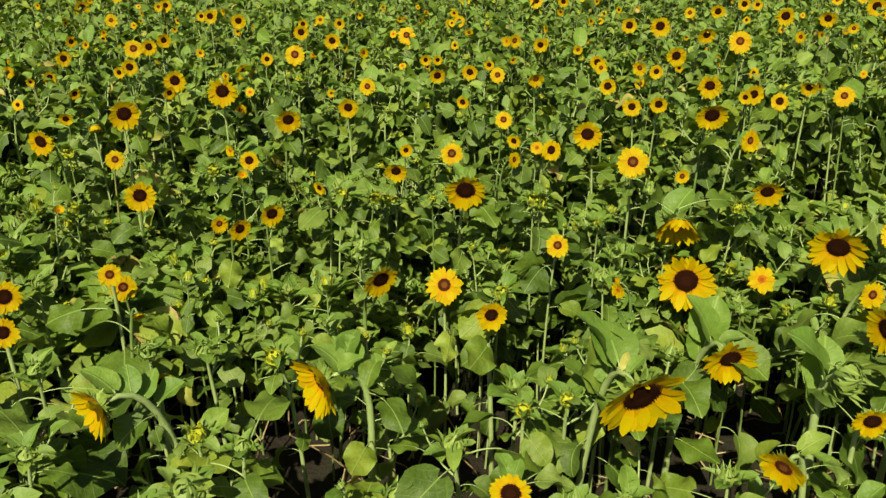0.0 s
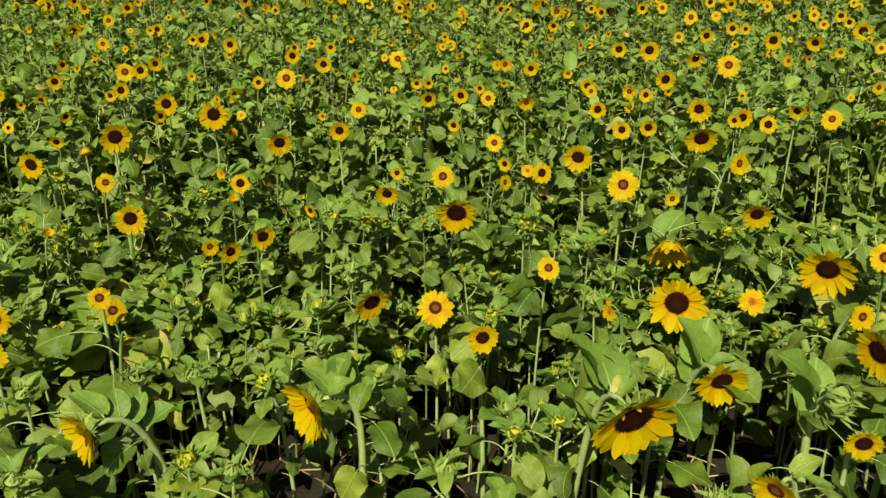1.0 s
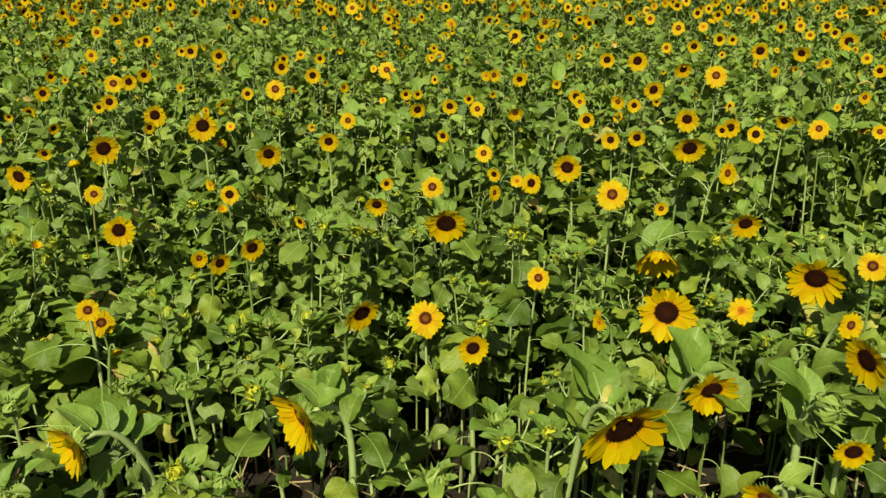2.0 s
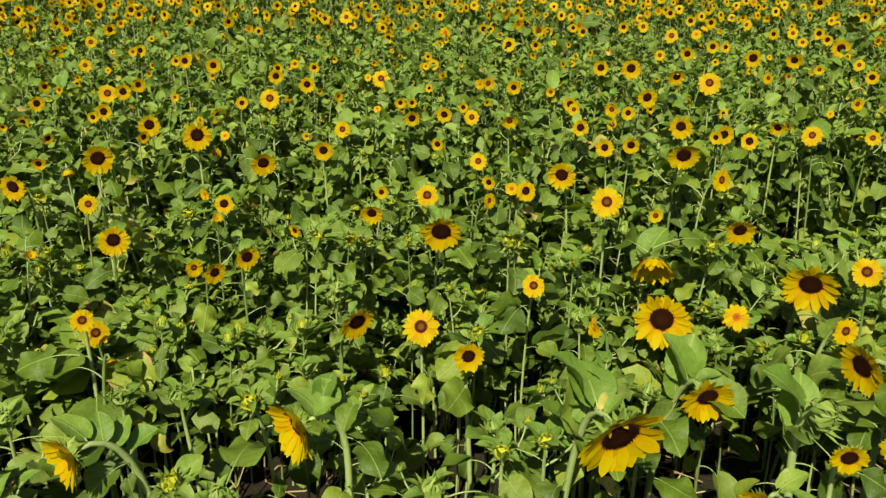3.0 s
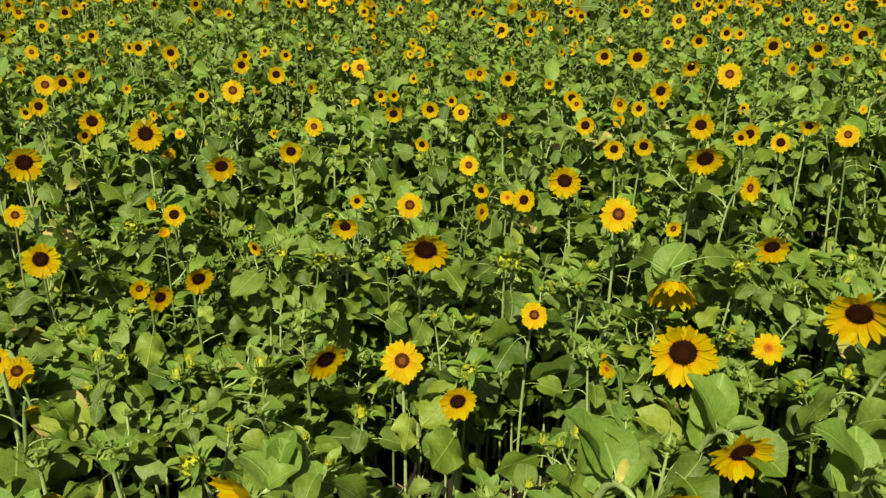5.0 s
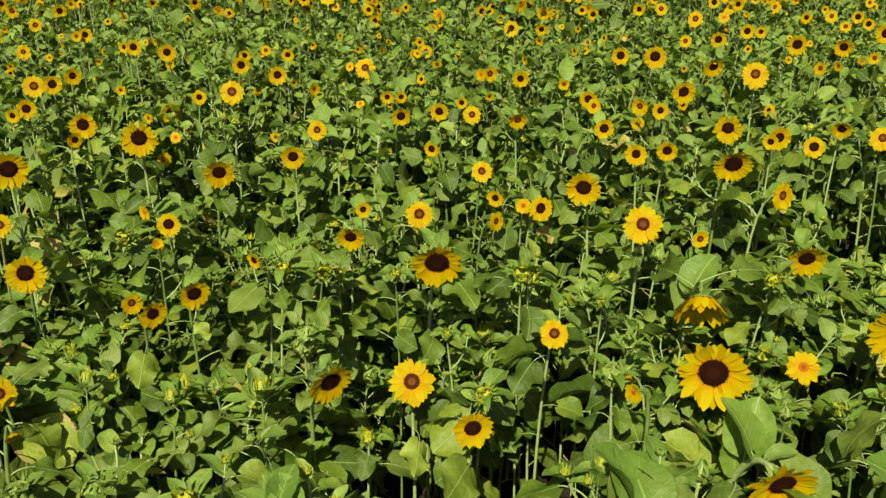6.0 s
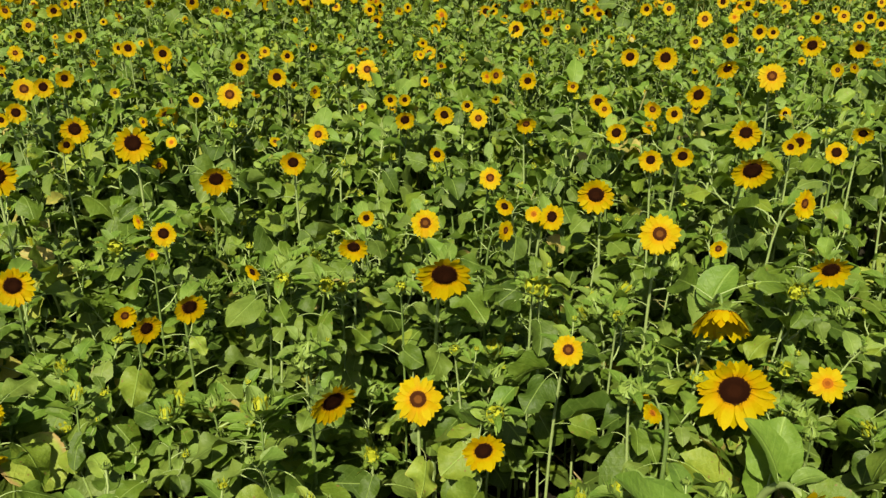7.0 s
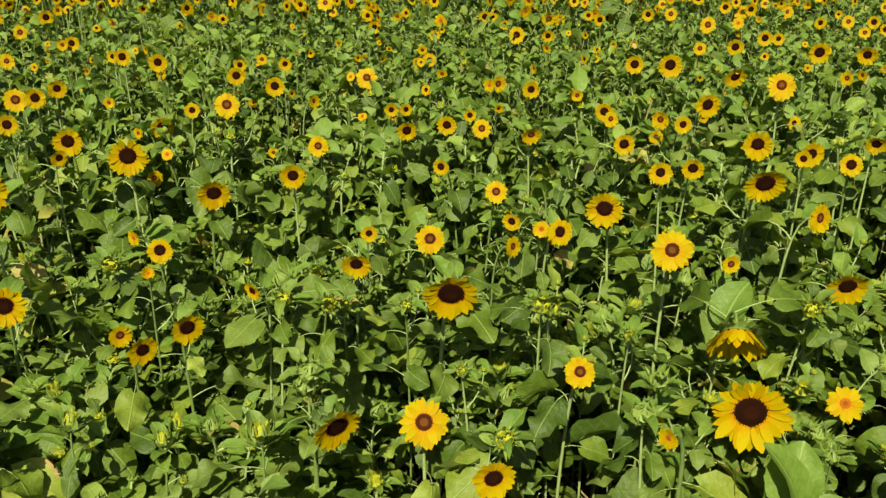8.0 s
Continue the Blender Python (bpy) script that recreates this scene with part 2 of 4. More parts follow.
def leaf_geo(seed, rows, halves, petiole, rise, droop, fold, wave, narrow=1.0, slot=None):
    """A heart-shaped blade of length 1 on a bowed stalk that starts at the origin and leaves along +x."""
    rnd = random.Random(seed)
    # the stalk
    steps = 6 if rows > 6 else (3 if rows > 5 else (2 if rows > 4 else 1))
    p, angle, path = Vector((0, 0, 0)), radians(rise), [Vector((0, 0, 0))]
    bend = radians(rise - rnd.uniform(-48, 14)) if slot is None else radians(rise * rnd.uniform(0.2, 0.5))
    for i in range(steps):
        p = p + Vector((math.cos(angle), 0, math.sin(angle))) * petiole / steps
        angle -= bend / steps
        path.append(p)
    thick = 0.016 if rows > 6 else 0.022
    stalk = tube(path, [thick * (1.25 - 0.6 * i / steps) for i in range(steps + 1)], 4 if rows > 6 else 3, S_PALE, False)
    # the blade
    verts, uvs, faces = [], [], []
    ph1, ph2, tw = rnd.uniform(0, 6.3), rnd.uniform(0, 6.3), rnd.uniform(-0.5, 0.5)
    across = [k / halves for k in range(-halves, halves + 1)]
    where, before = path[-1], 0.0
    for i in range(rows + 1):
        v = (i / rows) ** (1.25 if rows < 7 else 1.35) if i < rows - 1 else (0.95 if i < rows and rows > 6 else (i / rows) ** 1.25)
        a = angle - radians(droop) * v
        where = where + Vector((math.cos(a), 0, math.sin(a))) * (v - before)
        before = v
        up = Vector((-math.sin(a), 0, math.cos(a)))
        ahead = Vector((math.cos(a), 0, math.sin(a)))
        half = np.interp(v, OUTLINE_AT, OUTLINE) * narrow
        for s in across:
            jag = 1.0 + ((0.022 if rows > 6 else 0.06) * math.sin(v * 37 + 2 * s + ph1) if abs(s) == 1 else 0)
            lift = half * fold * (0.42 * abs(s) + 0.34 * s * s)
            lift += wave * half * s * s * math.sin(9 * v + (ph1 if s > 0 else ph2)) + tw * half * s * v * 0.7
            place = where + Vector((0, 1, 0)) * half * s * jag * (1 - 0.18 * abs(fold)) + up * lift
            place = place - ahead * 0.13 * (s * s) * max(0.0, 1 - v / 0.2)
            verts.append(tuple(place))
            uvs.append((0.5 + 0.5 * s * half / 0.43, v))
    w = len(across)
    for i in range(rows):
        for k in range(w - 1):
            if i == rows - 1:
                continue
            faces.append([i * w + k, i * w + k + 1, (i + 1) * w + k + 1, (i + 1) * w + k])
    tip = rows * w + halves
    for k in range(w - 1):
        faces.append([(rows - 1) * w + k, (rows - 1) * w + k + 1, tip])
    # drop the unused ends of the last row
    verts = verts[: rows * w] + [verts[tip]]
    uvs = uvs[: rows * w] + [uvs[tip]]
    faces = [[rows * w if q == tip else q for q in f] for f in faces]
    blade = geo(verts, faces, uvs, S_LEAF if slot is None else slot)
    return joined([blade, stalk]) if rows > 3 else blade


def leaf_family(rows, halves, seed):
    rnd = random.Random(seed)
    full = [leaf_geo(seed + i, rows, halves, rnd.uniform(0.5, 0.95), rnd.uniform(22, 66), rnd.uniform(0, 58),
                     rnd.uniform(-0.45, 0.6), rnd.uniform(0.15, 0.5), rnd.uniform(0.74, 1.08)) for i in range(12)]
    top = [leaf_geo(seed + 40 + i, rows, halves, rnd.uniform(0.15, 0.32), rnd.uniform(45, 75), rnd.uniform(10, 55),
                    rnd.uniform(0.2, 0.7), rnd.uniform(0.05, 0.2), rnd.uniform(0.55, 0.85), S_YOUNG) for i in range(6)]
    hang = [leaf_geo(seed + 80 + i, rows, halves, rnd.uniform(0.5, 0.8), rnd.uniform(10, 45), rnd.uniform(70, 120),
                     rnd.uniform(0.2, 0.7), rnd.uniform(0.15, 0.4), rnd.uniform(0.75, 1.0)) for i in range(4)]
    return full, top, hang


def petal_geo(seed, rows, slot=None):
    """A ray petal of length 1 along +x, upper side towards +z."""
    rnd = random.Random(seed)
    verts, uvs, faces = [], [], []
    curl, side, cup = rnd.uniform(-0.12, 0.22), rnd.uniform(-0.10, 0.10), rnd.uniform(0.02, 0.22)
    at, wide = [0, 0.15, 0.4, 0.65, 0.85, 1.0], [0.10, 0.165, 0.215, 0.215, 0.155, 0.02]
    across = (-1, 0, 1) if rows > 3 else (-1, 1)
    for i in range(rows + 1):
        v = i / rows
        half = np.interp(v, at, wide)
        for s in across:
            verts.append((v * (1 - 0.1 * abs(curl) * v), side * v * v + half * s, curl * v * v + cup * half * abs(s)))
            uvs.append((0.5 + s * half * 2.5, v))
    w = len(across)
    for i in range(rows):
        for k in range(w - 1):
            faces.append([i * w + k, (i + 1) * w + k, (i + 1) * w + k + 1, i * w + k + 1])
    return geo(verts, faces, uvs, S_PETAL if slot is None else slot)


def bract_geo(seed):
    """A pointed green bract of length 1 along +x that curls up."""
    rnd = random.Random(seed)
    curl = rnd.uniform(0.1, 0.6)
    verts, uvs = [], []
    for v, half in ((0, 0.17), (0.3, 0.20), (0.65, 0.11), (1.0, 0.008)):
        for s in (-1, 0, 1):
            verts.append((v, half * s, curl * v * v + 0.35 * half * abs(s)))
            uvs.append((0.5 + s / 2, v))
    faces = [[i * 3 + k, (i + 1) * 3 + k, (i + 1) * 3 + k + 1, i * 3 + k + 1] for i in range(3) for k in range(2)]
    return geo(verts, faces, uvs, S_BRACT)


def disc_geo(slot, florets, seed, rough=False):
    """The flower's disc, radius 1 in the xy plane, domed towards +z, covered with small florets."""
    rnd = random.Random(seed)
    rings, sides = (5, 20) if florets else ((1, 7) if rough else (3, 10))
    verts, uvs, faces = [(0, 0, 0.16)], [(0, 0)], []

    def height(r):
        return 0.17 * math.sqrt(max(0.0, 1 - r * r)) - 0.07 * math.exp(-(r / 0.35) ** 2)

    verts[0] = (0, 0, height(0))
    for i in range(1, rings + 1):
        r = i / rings
        for k in range(sides):
            w = 2 * math.pi * (k + 0.5 * (i % 2)) / sides
            q = r * (1 + rnd.uniform(-0.03, 0.03))
            verts.append((q * math.cos(w), q * math.sin(w), height(r)))
            uvs.append((r, k / sides))
    for k in range(sides):
        faces.append([0, 1 + k, 1 + (k + 1) % sides])
    for i in range(1, rings):
        a, b = 1 + (i - 1) * sides, 1 + i * sides
        for k in range(sides):
            faces.append([a + k, b + k, b + (k + 1) % sides, a + (k + 1) % sides])
    out = [geo(verts, faces, uvs, slot)]
    if florets:
        v, u, f = [], [], []
        for i in range(florets):
            r = math.sqrt((i + 0.5) / florets) * 0.99
            w = i * 2.39996
            c = Vector((r * math.cos(w), r * math.sin(w), height(r)))
            size = (0.055 + 0.02 * r) * (0.8 if florets > 200 else 1.0)
            n0 = len(v)
            for k in range(4):
                v.append(tuple(c + Vector((size * math.cos(w + k * math.pi / 2), size * math.sin(w + k * math.pi / 2), -0.01))))
                u.append((r, 0))
            v.append(tuple(c + Vector((0.02 * r * math.cos(w), 0.02 * r * math.sin(w), 0.035 + 0.05 * r + rnd.uniform(-0.01, 0.02)))))
            u.append((r, 1))
            f += [[n0 + k, n0 + (k + 1) % 4, n0 + 4] for k in range(4)]
        out.append(geo(v, f, u, slot))
    return joined(out)


def cup_geo(sides):
    """The green back of a flower head, radius 1, opening towards +z."""
    verts, uvs, faces = [], [], []
    prof = [(0.16, -0.42), (0.45, -0.36), (0.85, -0.17), (1.0, 0.03)]
    for i, (r, z) in enumerate(prof):
        for k in range(sides):
            w = 2 * math.pi * k / sides
            verts.append((r * math.cos(w), r * math.sin(w), z))
            uvs.append((k / sides, i / 3))
    for i in range(3):
        for k in range(sides):
            faces.append([i * sides + k, i * sides + (k + 1) % sides, (i + 1) * sides + (k + 1) % sides, (i + 1) * sides + k])
    return geo(verts, faces, uvs, S_BRACT)


BRACTS = [bract_geo(300 + i) for i in range(4)]


def turn_z(a):
    return Matrix.Rotation(a, 4, "Z")


def turn_y(a):
    return Matrix.Rotation(a, 4, "Y")


def head_back(radius, count, seed, sides=12):
    """Cup and pointed bracts behind a flower's disc."""
    rnd = random.Random(seed)
    some = [moved(cup_geo(sides), Matrix.Diagonal((radius, radius, radius, 1)))]
    for i in range(count):
        w = 2 * math.pi * (i + rnd.uniform(-0.3, 0.3)) / count
        size = radius * rnd.uniform(0.55, 1.05)
        m = turn_z(w) @ Matrix.Translation((radius * 0.8, 0, -radius * rnd.uniform(0.08, 0.30))) @ turn_y(rnd.uniform(0.12, 0.95)) @ Matrix.Diagonal((size, size, size * 0.6, 1))
        some.append(moved(rnd.choice(BRACTS), m))
    return joined(some)


def bud_core(radius, yellow, seed, rough=False):
    """A closed bud's round core, green or showing its folded yellow petals, the opening along +z."""
    core = disc_geo(S_BUD if yellow else S_BRACT, 60 if yellow and not rough else 0, seed, rough)
    some = [moved(cup_geo(5 if rough else 8), Matrix.Diagonal((radius * 0.9, radius * 0.9, radius * 1.3, 1))),
            moved(core, Matrix.Translation((0, 0, radius * 0.02)) @ Matrix.Diagonal((radius * 0.74, radius * 0.74, radius * (1.7 if yellow else 1.1), 1)))]
    return joined(some)


def bud_bracts(radius, yellow, seed, count=24):
    """Poses of the pointed bracts wrapped round a bud."""
    rnd = random.Random(seed + 9)
    poses = []
    for i in range(count):
        row = i % 3
        w = 2.39996 * i + rnd.uniform(-0.2, 0.2)
        size = radius * rnd.uniform(0.7, 1.1) * (1.0 if row else 1.2)
        lean = ((-1.35, -0.95, -0.45) if yellow else (-1.85, -1.25, -0.65))[row] + rnd.uniform(-0.25, 0.25)
        m = turn_z(w) @ Matrix.Translation((radius * (0.72, 0.86, 0.9)[row], 0, radius * (-0.05, -0.22, -0.38)[row])) @ turn_y(lean) @ Matrix.Diagonal((size, size * 0.68, size, 1))
        poses.append((rnd.randrange(100), m))
    return poses


def bud_petals(radius, seed):
    """Poses of the short petals that just show in an opening bud."""
    rnd = random.Random(seed + 3)
    return [(i, turn_z(2 * math.pi * i / 12 + rnd.uniform(-0.2, 0.2)) @ Matrix.Translation((radius * 0.6, 0, radius * 0.2))
             @ turn_y(-1.75 + rnd.uniform(-0.3, 0.4)) @ Matrix.Diagonal((radius * 0.8,) * 3 + (1,))) for i in range(0, 12, 1 if radius < 0.08 and seed < 4000 else 2)]


def bud_geo(radius, yellow, seed, count):
    """A whole bud as one form."""
    some = [bud_core(radius, yellow, seed, True)] + [moved(BRACTS[k % len(BRACTS)], m) for k, m in bud_bracts(radius, yellow, seed, count)]
    if yellow:
        some += [moved(BUD_PETALS[k % len(BUD_PETALS)], m) for k, m in bud_petals(radius, seed)]
    return joined(some)


PETALS = [petal_geo(500 + i, 5) for i in range(8)]
PETALS_LOW = [petal_geo(600 + i, 3) for i in range(5)]
BUD_PETALS = [petal_geo(650 + i, 3, S_BUD) for i in range(5)]
FINE, MID, HALF, FAR, OUT = leaf_family(13, 3, 1000), leaf_family(6, 2, 2000), leaf_family(5, 2, 2500), leaf_family(5, 1, 3000), leaf_family(3, 1, 3500)


def facing(az, el):
    """The way that a head looks: az 0 is towards -y, positive turns to +x."""
    a, e = radians(az), radians(el)
    return Vector((math.sin(a) * math.cos(e), -math.cos(a) * math.cos(e), math.sin(e)))


def head_pose(place, look_way):
    """Local +z along the way that the head looks, local +y as near to up as can be."""
    z = look_way.normalized()
    x = Vector((0, 0, 1)).cross(z)
    x = x.normalized() if x.length > 1e-3 else Vector((1, 0, 0))
    y = z.cross(x)
    m = Matrix((x, y, z)).transposed().to_4x4()
    return Matrix.Translation(place) @ m


def petal_poses(rnd, look_way, radius, disc_radius, count, cup=0.0):
    """Poses of the petals round a disc, in the head's own axes; they sag a little by their weight."""
    turn = head_pose((0, 0, 0), look_way).to_3x3()
    down = turn.transposed() @ Vector((0, 0, -1))
    poses = []
    for i in range(count):
        w = 2 * math.pi * (i + rnd.uniform(-0.35, 0.35)) / count
        radial, along = Vector((math.cos(w), math.sin(w), 0)), Vector((-math.sin(w), math.cos(w), 0))
        if rnd.random() < 0.03:
            continue
        length = (radius - disc_radius * 0.88) * rnd.uniform(0.80, 1.08) * (1.0 + 0.13 * down.dot(radial))
        lift = rnd.uniform(-0.04, 0.09) * (1 if radius < 0.1 else 2) + cup + 1.35 * max(0.0, down.z) ** 2 + 0.3 * min(0.0, down.z) + 0.12 * max(0.0, down.dot(radial)) + (0.20 * max(0.0, -down.dot(radial)) if down.z > -0.12 else 0.0)
        if down.z > 0.3 and radial.y > 0.5 and rnd.random() < 0.09:
            lift, length = rnd.uniform(1.2, 1.8), length * 0.45      # a limp petal fallen over the disc
        yaw = 0.28 * down.dot(along) + rnd.uniform(-0.12, 0.12)
        m = turn_z(w) @ Matrix.Translation((disc_radius * 0.88, 0, radius * (0.03 if i % 2 else -0.03))) @ turn_z(yaw) @ turn_y(-lift)
        m = m @ Matrix.Rotation(rnd.uniform(-0.13, 0.13), 4, "X") @ Matrix.Diagonal((length, max(length, 0.03) * rnd.uniform(0.9, 1.2) * (0.82 if 0.095 < radius < 0.14 else 1.0), length, 1))
        poses.append((rnd.randrange(100), m))
    return poses


def bezier(a, b, c, d, count):
    out = []
    for i in range(count + 1):
        t = i / count
        out.append(a * (1 - t) ** 3 + b * 3 * t * (1 - t) ** 2 + c * 3 * t * t * (1 - t) + d * t**3)
    return out


def stem_path(rnd, head, look_way, size, count):
    """From the ground up to the back of the head, bowed where the head nods."""
    end = head - look_way * size * 0.09
    flat = Vector((look_way.x, look_way.y, 0))
    lean = 0.9 * size if look_way.z < -0.2 and size > 0.19 else 0.0      # a heavy nodding head draws its stem over
    base = Vector((head.x, head.y, 0)) - flat * (0.05 + 0.5 * size + lean) + Vector((rnd.uniform(-0.06, 0.06), rnd.uniform(-0.06, 0.06), 0))
    neck = end - look_way * (0.10 + 0.6 * size - 0.3 * lean) - flat * 0.25 * lean
    low = base + flat * 0.35 * lean
    return bezier(base, low + Vector((rnd.uniform(-0.04, 0.04), rnd.uniform(-0.04, 0.04), head.z * 0.62)), neck, end, count)


def leaf_plan(rnd, path, count, big, way, low=0.30):
    """Where the leaves sit: (family, number, pose), in the plant's own axes. None grows up in front of the head."""
    plan, start = [], rnd.uniform(0, 6.3)
    front = math.atan2(way.y, way.x)
    for i in range(count):
        s = low + (0.96 - low) * max(0.0, (i + rnd.uniform(-0.2, 0.2)) / max(1, count - 1)) ** 0.72
        s = min(max(s, 0.12), 0.95)
        f = s * (len(path) - 1)
        k = min(int(f), len(path) - 2)
        p = path[k].lerp(path[k + 1], f - k)
        az = start + i * 2.39996 + rnd.uniform(-0.4, 0.4)
        aside = abs((az - front + math.pi) % (2 * math.pi) - math.pi)
        if s > 0.74 and aside < 1.3 and abs(way.z) < 0.6:
            az += math.pi
        if s > 0.86:
            family, size = 1, big * rnd.uniform(0.45, 0.85)
        elif s < 0.42 and rnd.random() < 0.6:
            family, size = 2, big * rnd.uniform(0.6, 1.0)
        else:
            family, size = 0, big * rnd.uniform(0.5, 1.28) * (1.05 - 0.35 * abs(s - 0.62))
        m = Matrix.Translation(p) @ turn_z(az) @ Matrix.Rotation(rnd.gauss(0, 0.35), 4, "X") @ Matrix.Diagonal((size, size, size, 1))
        plan.append((family, rnd.randrange(100), m))
    return plan


def shoot_geo(seed, family, leaves, bud):
    """A side shoot of length 1 along +x that bends up, with a few small leaves."""
    r = random.Random(seed)
    path = bezier(Vector((0, 0, 0)), Vector((0.35, 0, 0.12)), Vector((0.55, r.uniform(-0.1, 0.1), 0.45)), Vector((0.62, r.uniform(-0.2, 0.2), 0.8)), 4 if bud else 2)
    some = [tube(path, [0.024 - 0.010 * i / len(path) for i in range(len(path))], 4 if bud else 3, S_PALE, False)]
    for i in range(leaves):
        f = (0.35 + 0.62 * i / leaves) * (len(path) - 1)
        k = min(int(f), len(path) - 2)
        size = r.uniform(0.26, 0.5)
        m = Matrix.Translation(path[k].lerp(path[k + 1], f - k)) @ turn_z(i * 2.4 + r.uniform(-0.4, 0.4)) @ turn_y(r.uniform(-0.5, 0.3)) @ Matrix.Diagonal((size, size, size, 1))
        some.append(moved(r.choice(family[i % 2]), m))
    if bud:
        some.append(moved(bud_geo(0.085, r.random() < 0.4, seed, 10), Matrix.Translation(path[-1]) @ turn_y(r.uniform(-0.5, 0.5))))
    return joined(some)


def shoot_pose(rnd, path, big, way):
    """A side shoot rises from an upper leaf's foot, at the back or the side of the head."""
    f = rnd.uniform(0.58, 0.82) * (len(path) - 1)
    k = min(int(f), len(path) - 2)
    away = math.atan2(way.y, way.x) + math.pi + rnd.uniform(-1.5, 1.5)
    size = big * rnd.uniform(1.1, 1.7)
    return Matrix.Translation(path[k].lerp(path[k + 1], f - k)) @ turn_z(away) @ Matrix.Diagonal((size, size, size, 1))


def crop_top(y):
    """The height of the flower heads over the field."""
    return float(np.interp(y, [1.5, 2.5, 2.9, 3.2, 3.5, 4.0, 5.0, 6.5, 9.0], [0.93, 0.93, 0.95, 1.04, 1.18, 1.34, 1.43, 1.40, 1.33]))


def vigour(y):
    """The crop grows smaller-leaved and denser away from the near edge of the field."""
    return float(np.interp(y, [2.0, 3.2, 3.8, 5.0, 7.5, 11.0], [1.0, 0.92, 0.78, 0.62, 0.47, 0.40]))


# ---------------------------------------------------------------- ground
def ground():
    """One sheet of soil, finely uneven under the crop, that runs out to the horizon."""
    xs = sorted({*np.arange(-12, 12.01, 0.25).round(3).tolist(), *(s * d for d in (16, 24, 40, 80, 200, 600, 2000) for s in (-1, 1))})
    ys = sorted({*np.arange(-4, 16.01, 0.25).round(3).tolist(), -2000.0, -600.0, -200.0, -80.0, -40.0, -20.0, -10.0, 20.0, 28.0, 45.0, 90.0, 200.0, 600.0, 2000.0})
    verts = [(x, y, 0.035 * noise.noise((x * 1.9, y * 1.9, 0.3)) + 0.02 * noise.noise((x * 5.1, y * 5.1, 4.0)) if abs(x) < 13 and -5 < y < 17 else 0.0) for y in ys for x in xs]
    w = len(xs)
    faces = [[j * w + i, j * w + i + 1, (j + 1) * w + i + 1, (j + 1) * w + i] for j in range(len(ys) - 1) for i in range(w - 1)]
    me = bpy.data.meshes.new("ground")
    me.from_pydata(verts, [], faces)
    me.polygons.foreach_set("use_smooth", np.full(len(faces), True))
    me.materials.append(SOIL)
    return tagged(new("ground", me), "bare soil under the sunflower crop, coloured dark for the crop's shade", "ground", kind="structure")


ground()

# ---------------------------------------------------------------- single plants
LEAF_MESH = [[mesh_of("leaf", g) for g in family] for family in FINE]
PLAIN_LEAF_MESH = [[mesh_of("leaf", g) for g in family] for family in MID]
SHOOT_MESH = [mesh_of("side_shoot", shoot_geo(8100 + i, FINE, 4, True)) for i in range(6)]
PLAIN_SHOOT_MESH = [mesh_of("side_shoot", shoot_geo(8200 + i, MID, 4, True)) for i in range(6)]
BRACT_MESH = [mesh_of("bract", g) for g in BRACTS]
PETAL_MESH = [mesh_of("petal", g) for g in PETALS]
KIND_SLOT = {"dark": S_DARK, "ringed": S_RING, "orange": S_ORANGE, "young": S_ORANGE}
DISC_MESH = {k: mesh_of("disc", disc_geo(s, 220, 7)) for k, s in KIND_SLOT.items()}
PLAIN_DISC_MESH = {k: mesh_of("disc", disc_geo(s, 40, 7)) for k, s in KIND_SLOT.items()}
DISC_SHARE = {"dark": 0.47, "ringed": 0.40, "orange": 0.34, "young": 0.3}
LOOKS = {
    "dark": "yellow sunflower with a dark brown disc",
    "ringed": "yellow sunflower with a ringed brown disc",
    "orange": "small yellow sunflower with an orange disc",
    "young": "half-opened young yellow sunflower",
    "opening_bud": "sunflower plant with a bud showing yellow",
    "green_bud": "sunflower plant with a closed spiky green bud",
}
GROUP = "sunflowers in the field"
taken, bed, heads = [], [], []
LIGHT_SIDE = Vector((-0.16, -0.86, 0.48)).normalized()


def child(name, me, parent, m, label=""):
    ob = new(name, me)
    ob.parent = parent
    ob.matrix_basis = m
    return tagged(ob, label)


def sunflower(x, y, z, size, az, el, kind, crown=0):
    """Notes one plant of the field, to be grown once all are known."""
    bed.append((x, y, z, size, az, el, kind, crown))


SHOOT_REACH = ((0.5, 0, 0.4), (0.6, 0, 0.8), (0.5, 0.3, 0.9), (0.5, -0.3, 0.9), (0.6, 0, 1.15))


def in_front_of_a_head(c, mine):
    """Whether a leaf would hang before a flower's face, or between it and the light."""
    for number, (x, y, z, size, way) in enumerate(heads):
        if abs(c.x - x) < 0.6 and abs(c.y - y) < 0.6:
            off = c - Vector((x, y, z))
            for ahead, reach in (((way + Vector((0, 0, 0.35))).normalized(), (0.0 if y < 2.9 else 0.3) if number == mine and size > 0.15 else 0.5), (LIGHT_SIDE, 0.42)):
                far = off.dot(ahead)
                if 0 < far < reach and (off - ahead * far).length < size * 0.52 + 0.05:
                    return True
    return False


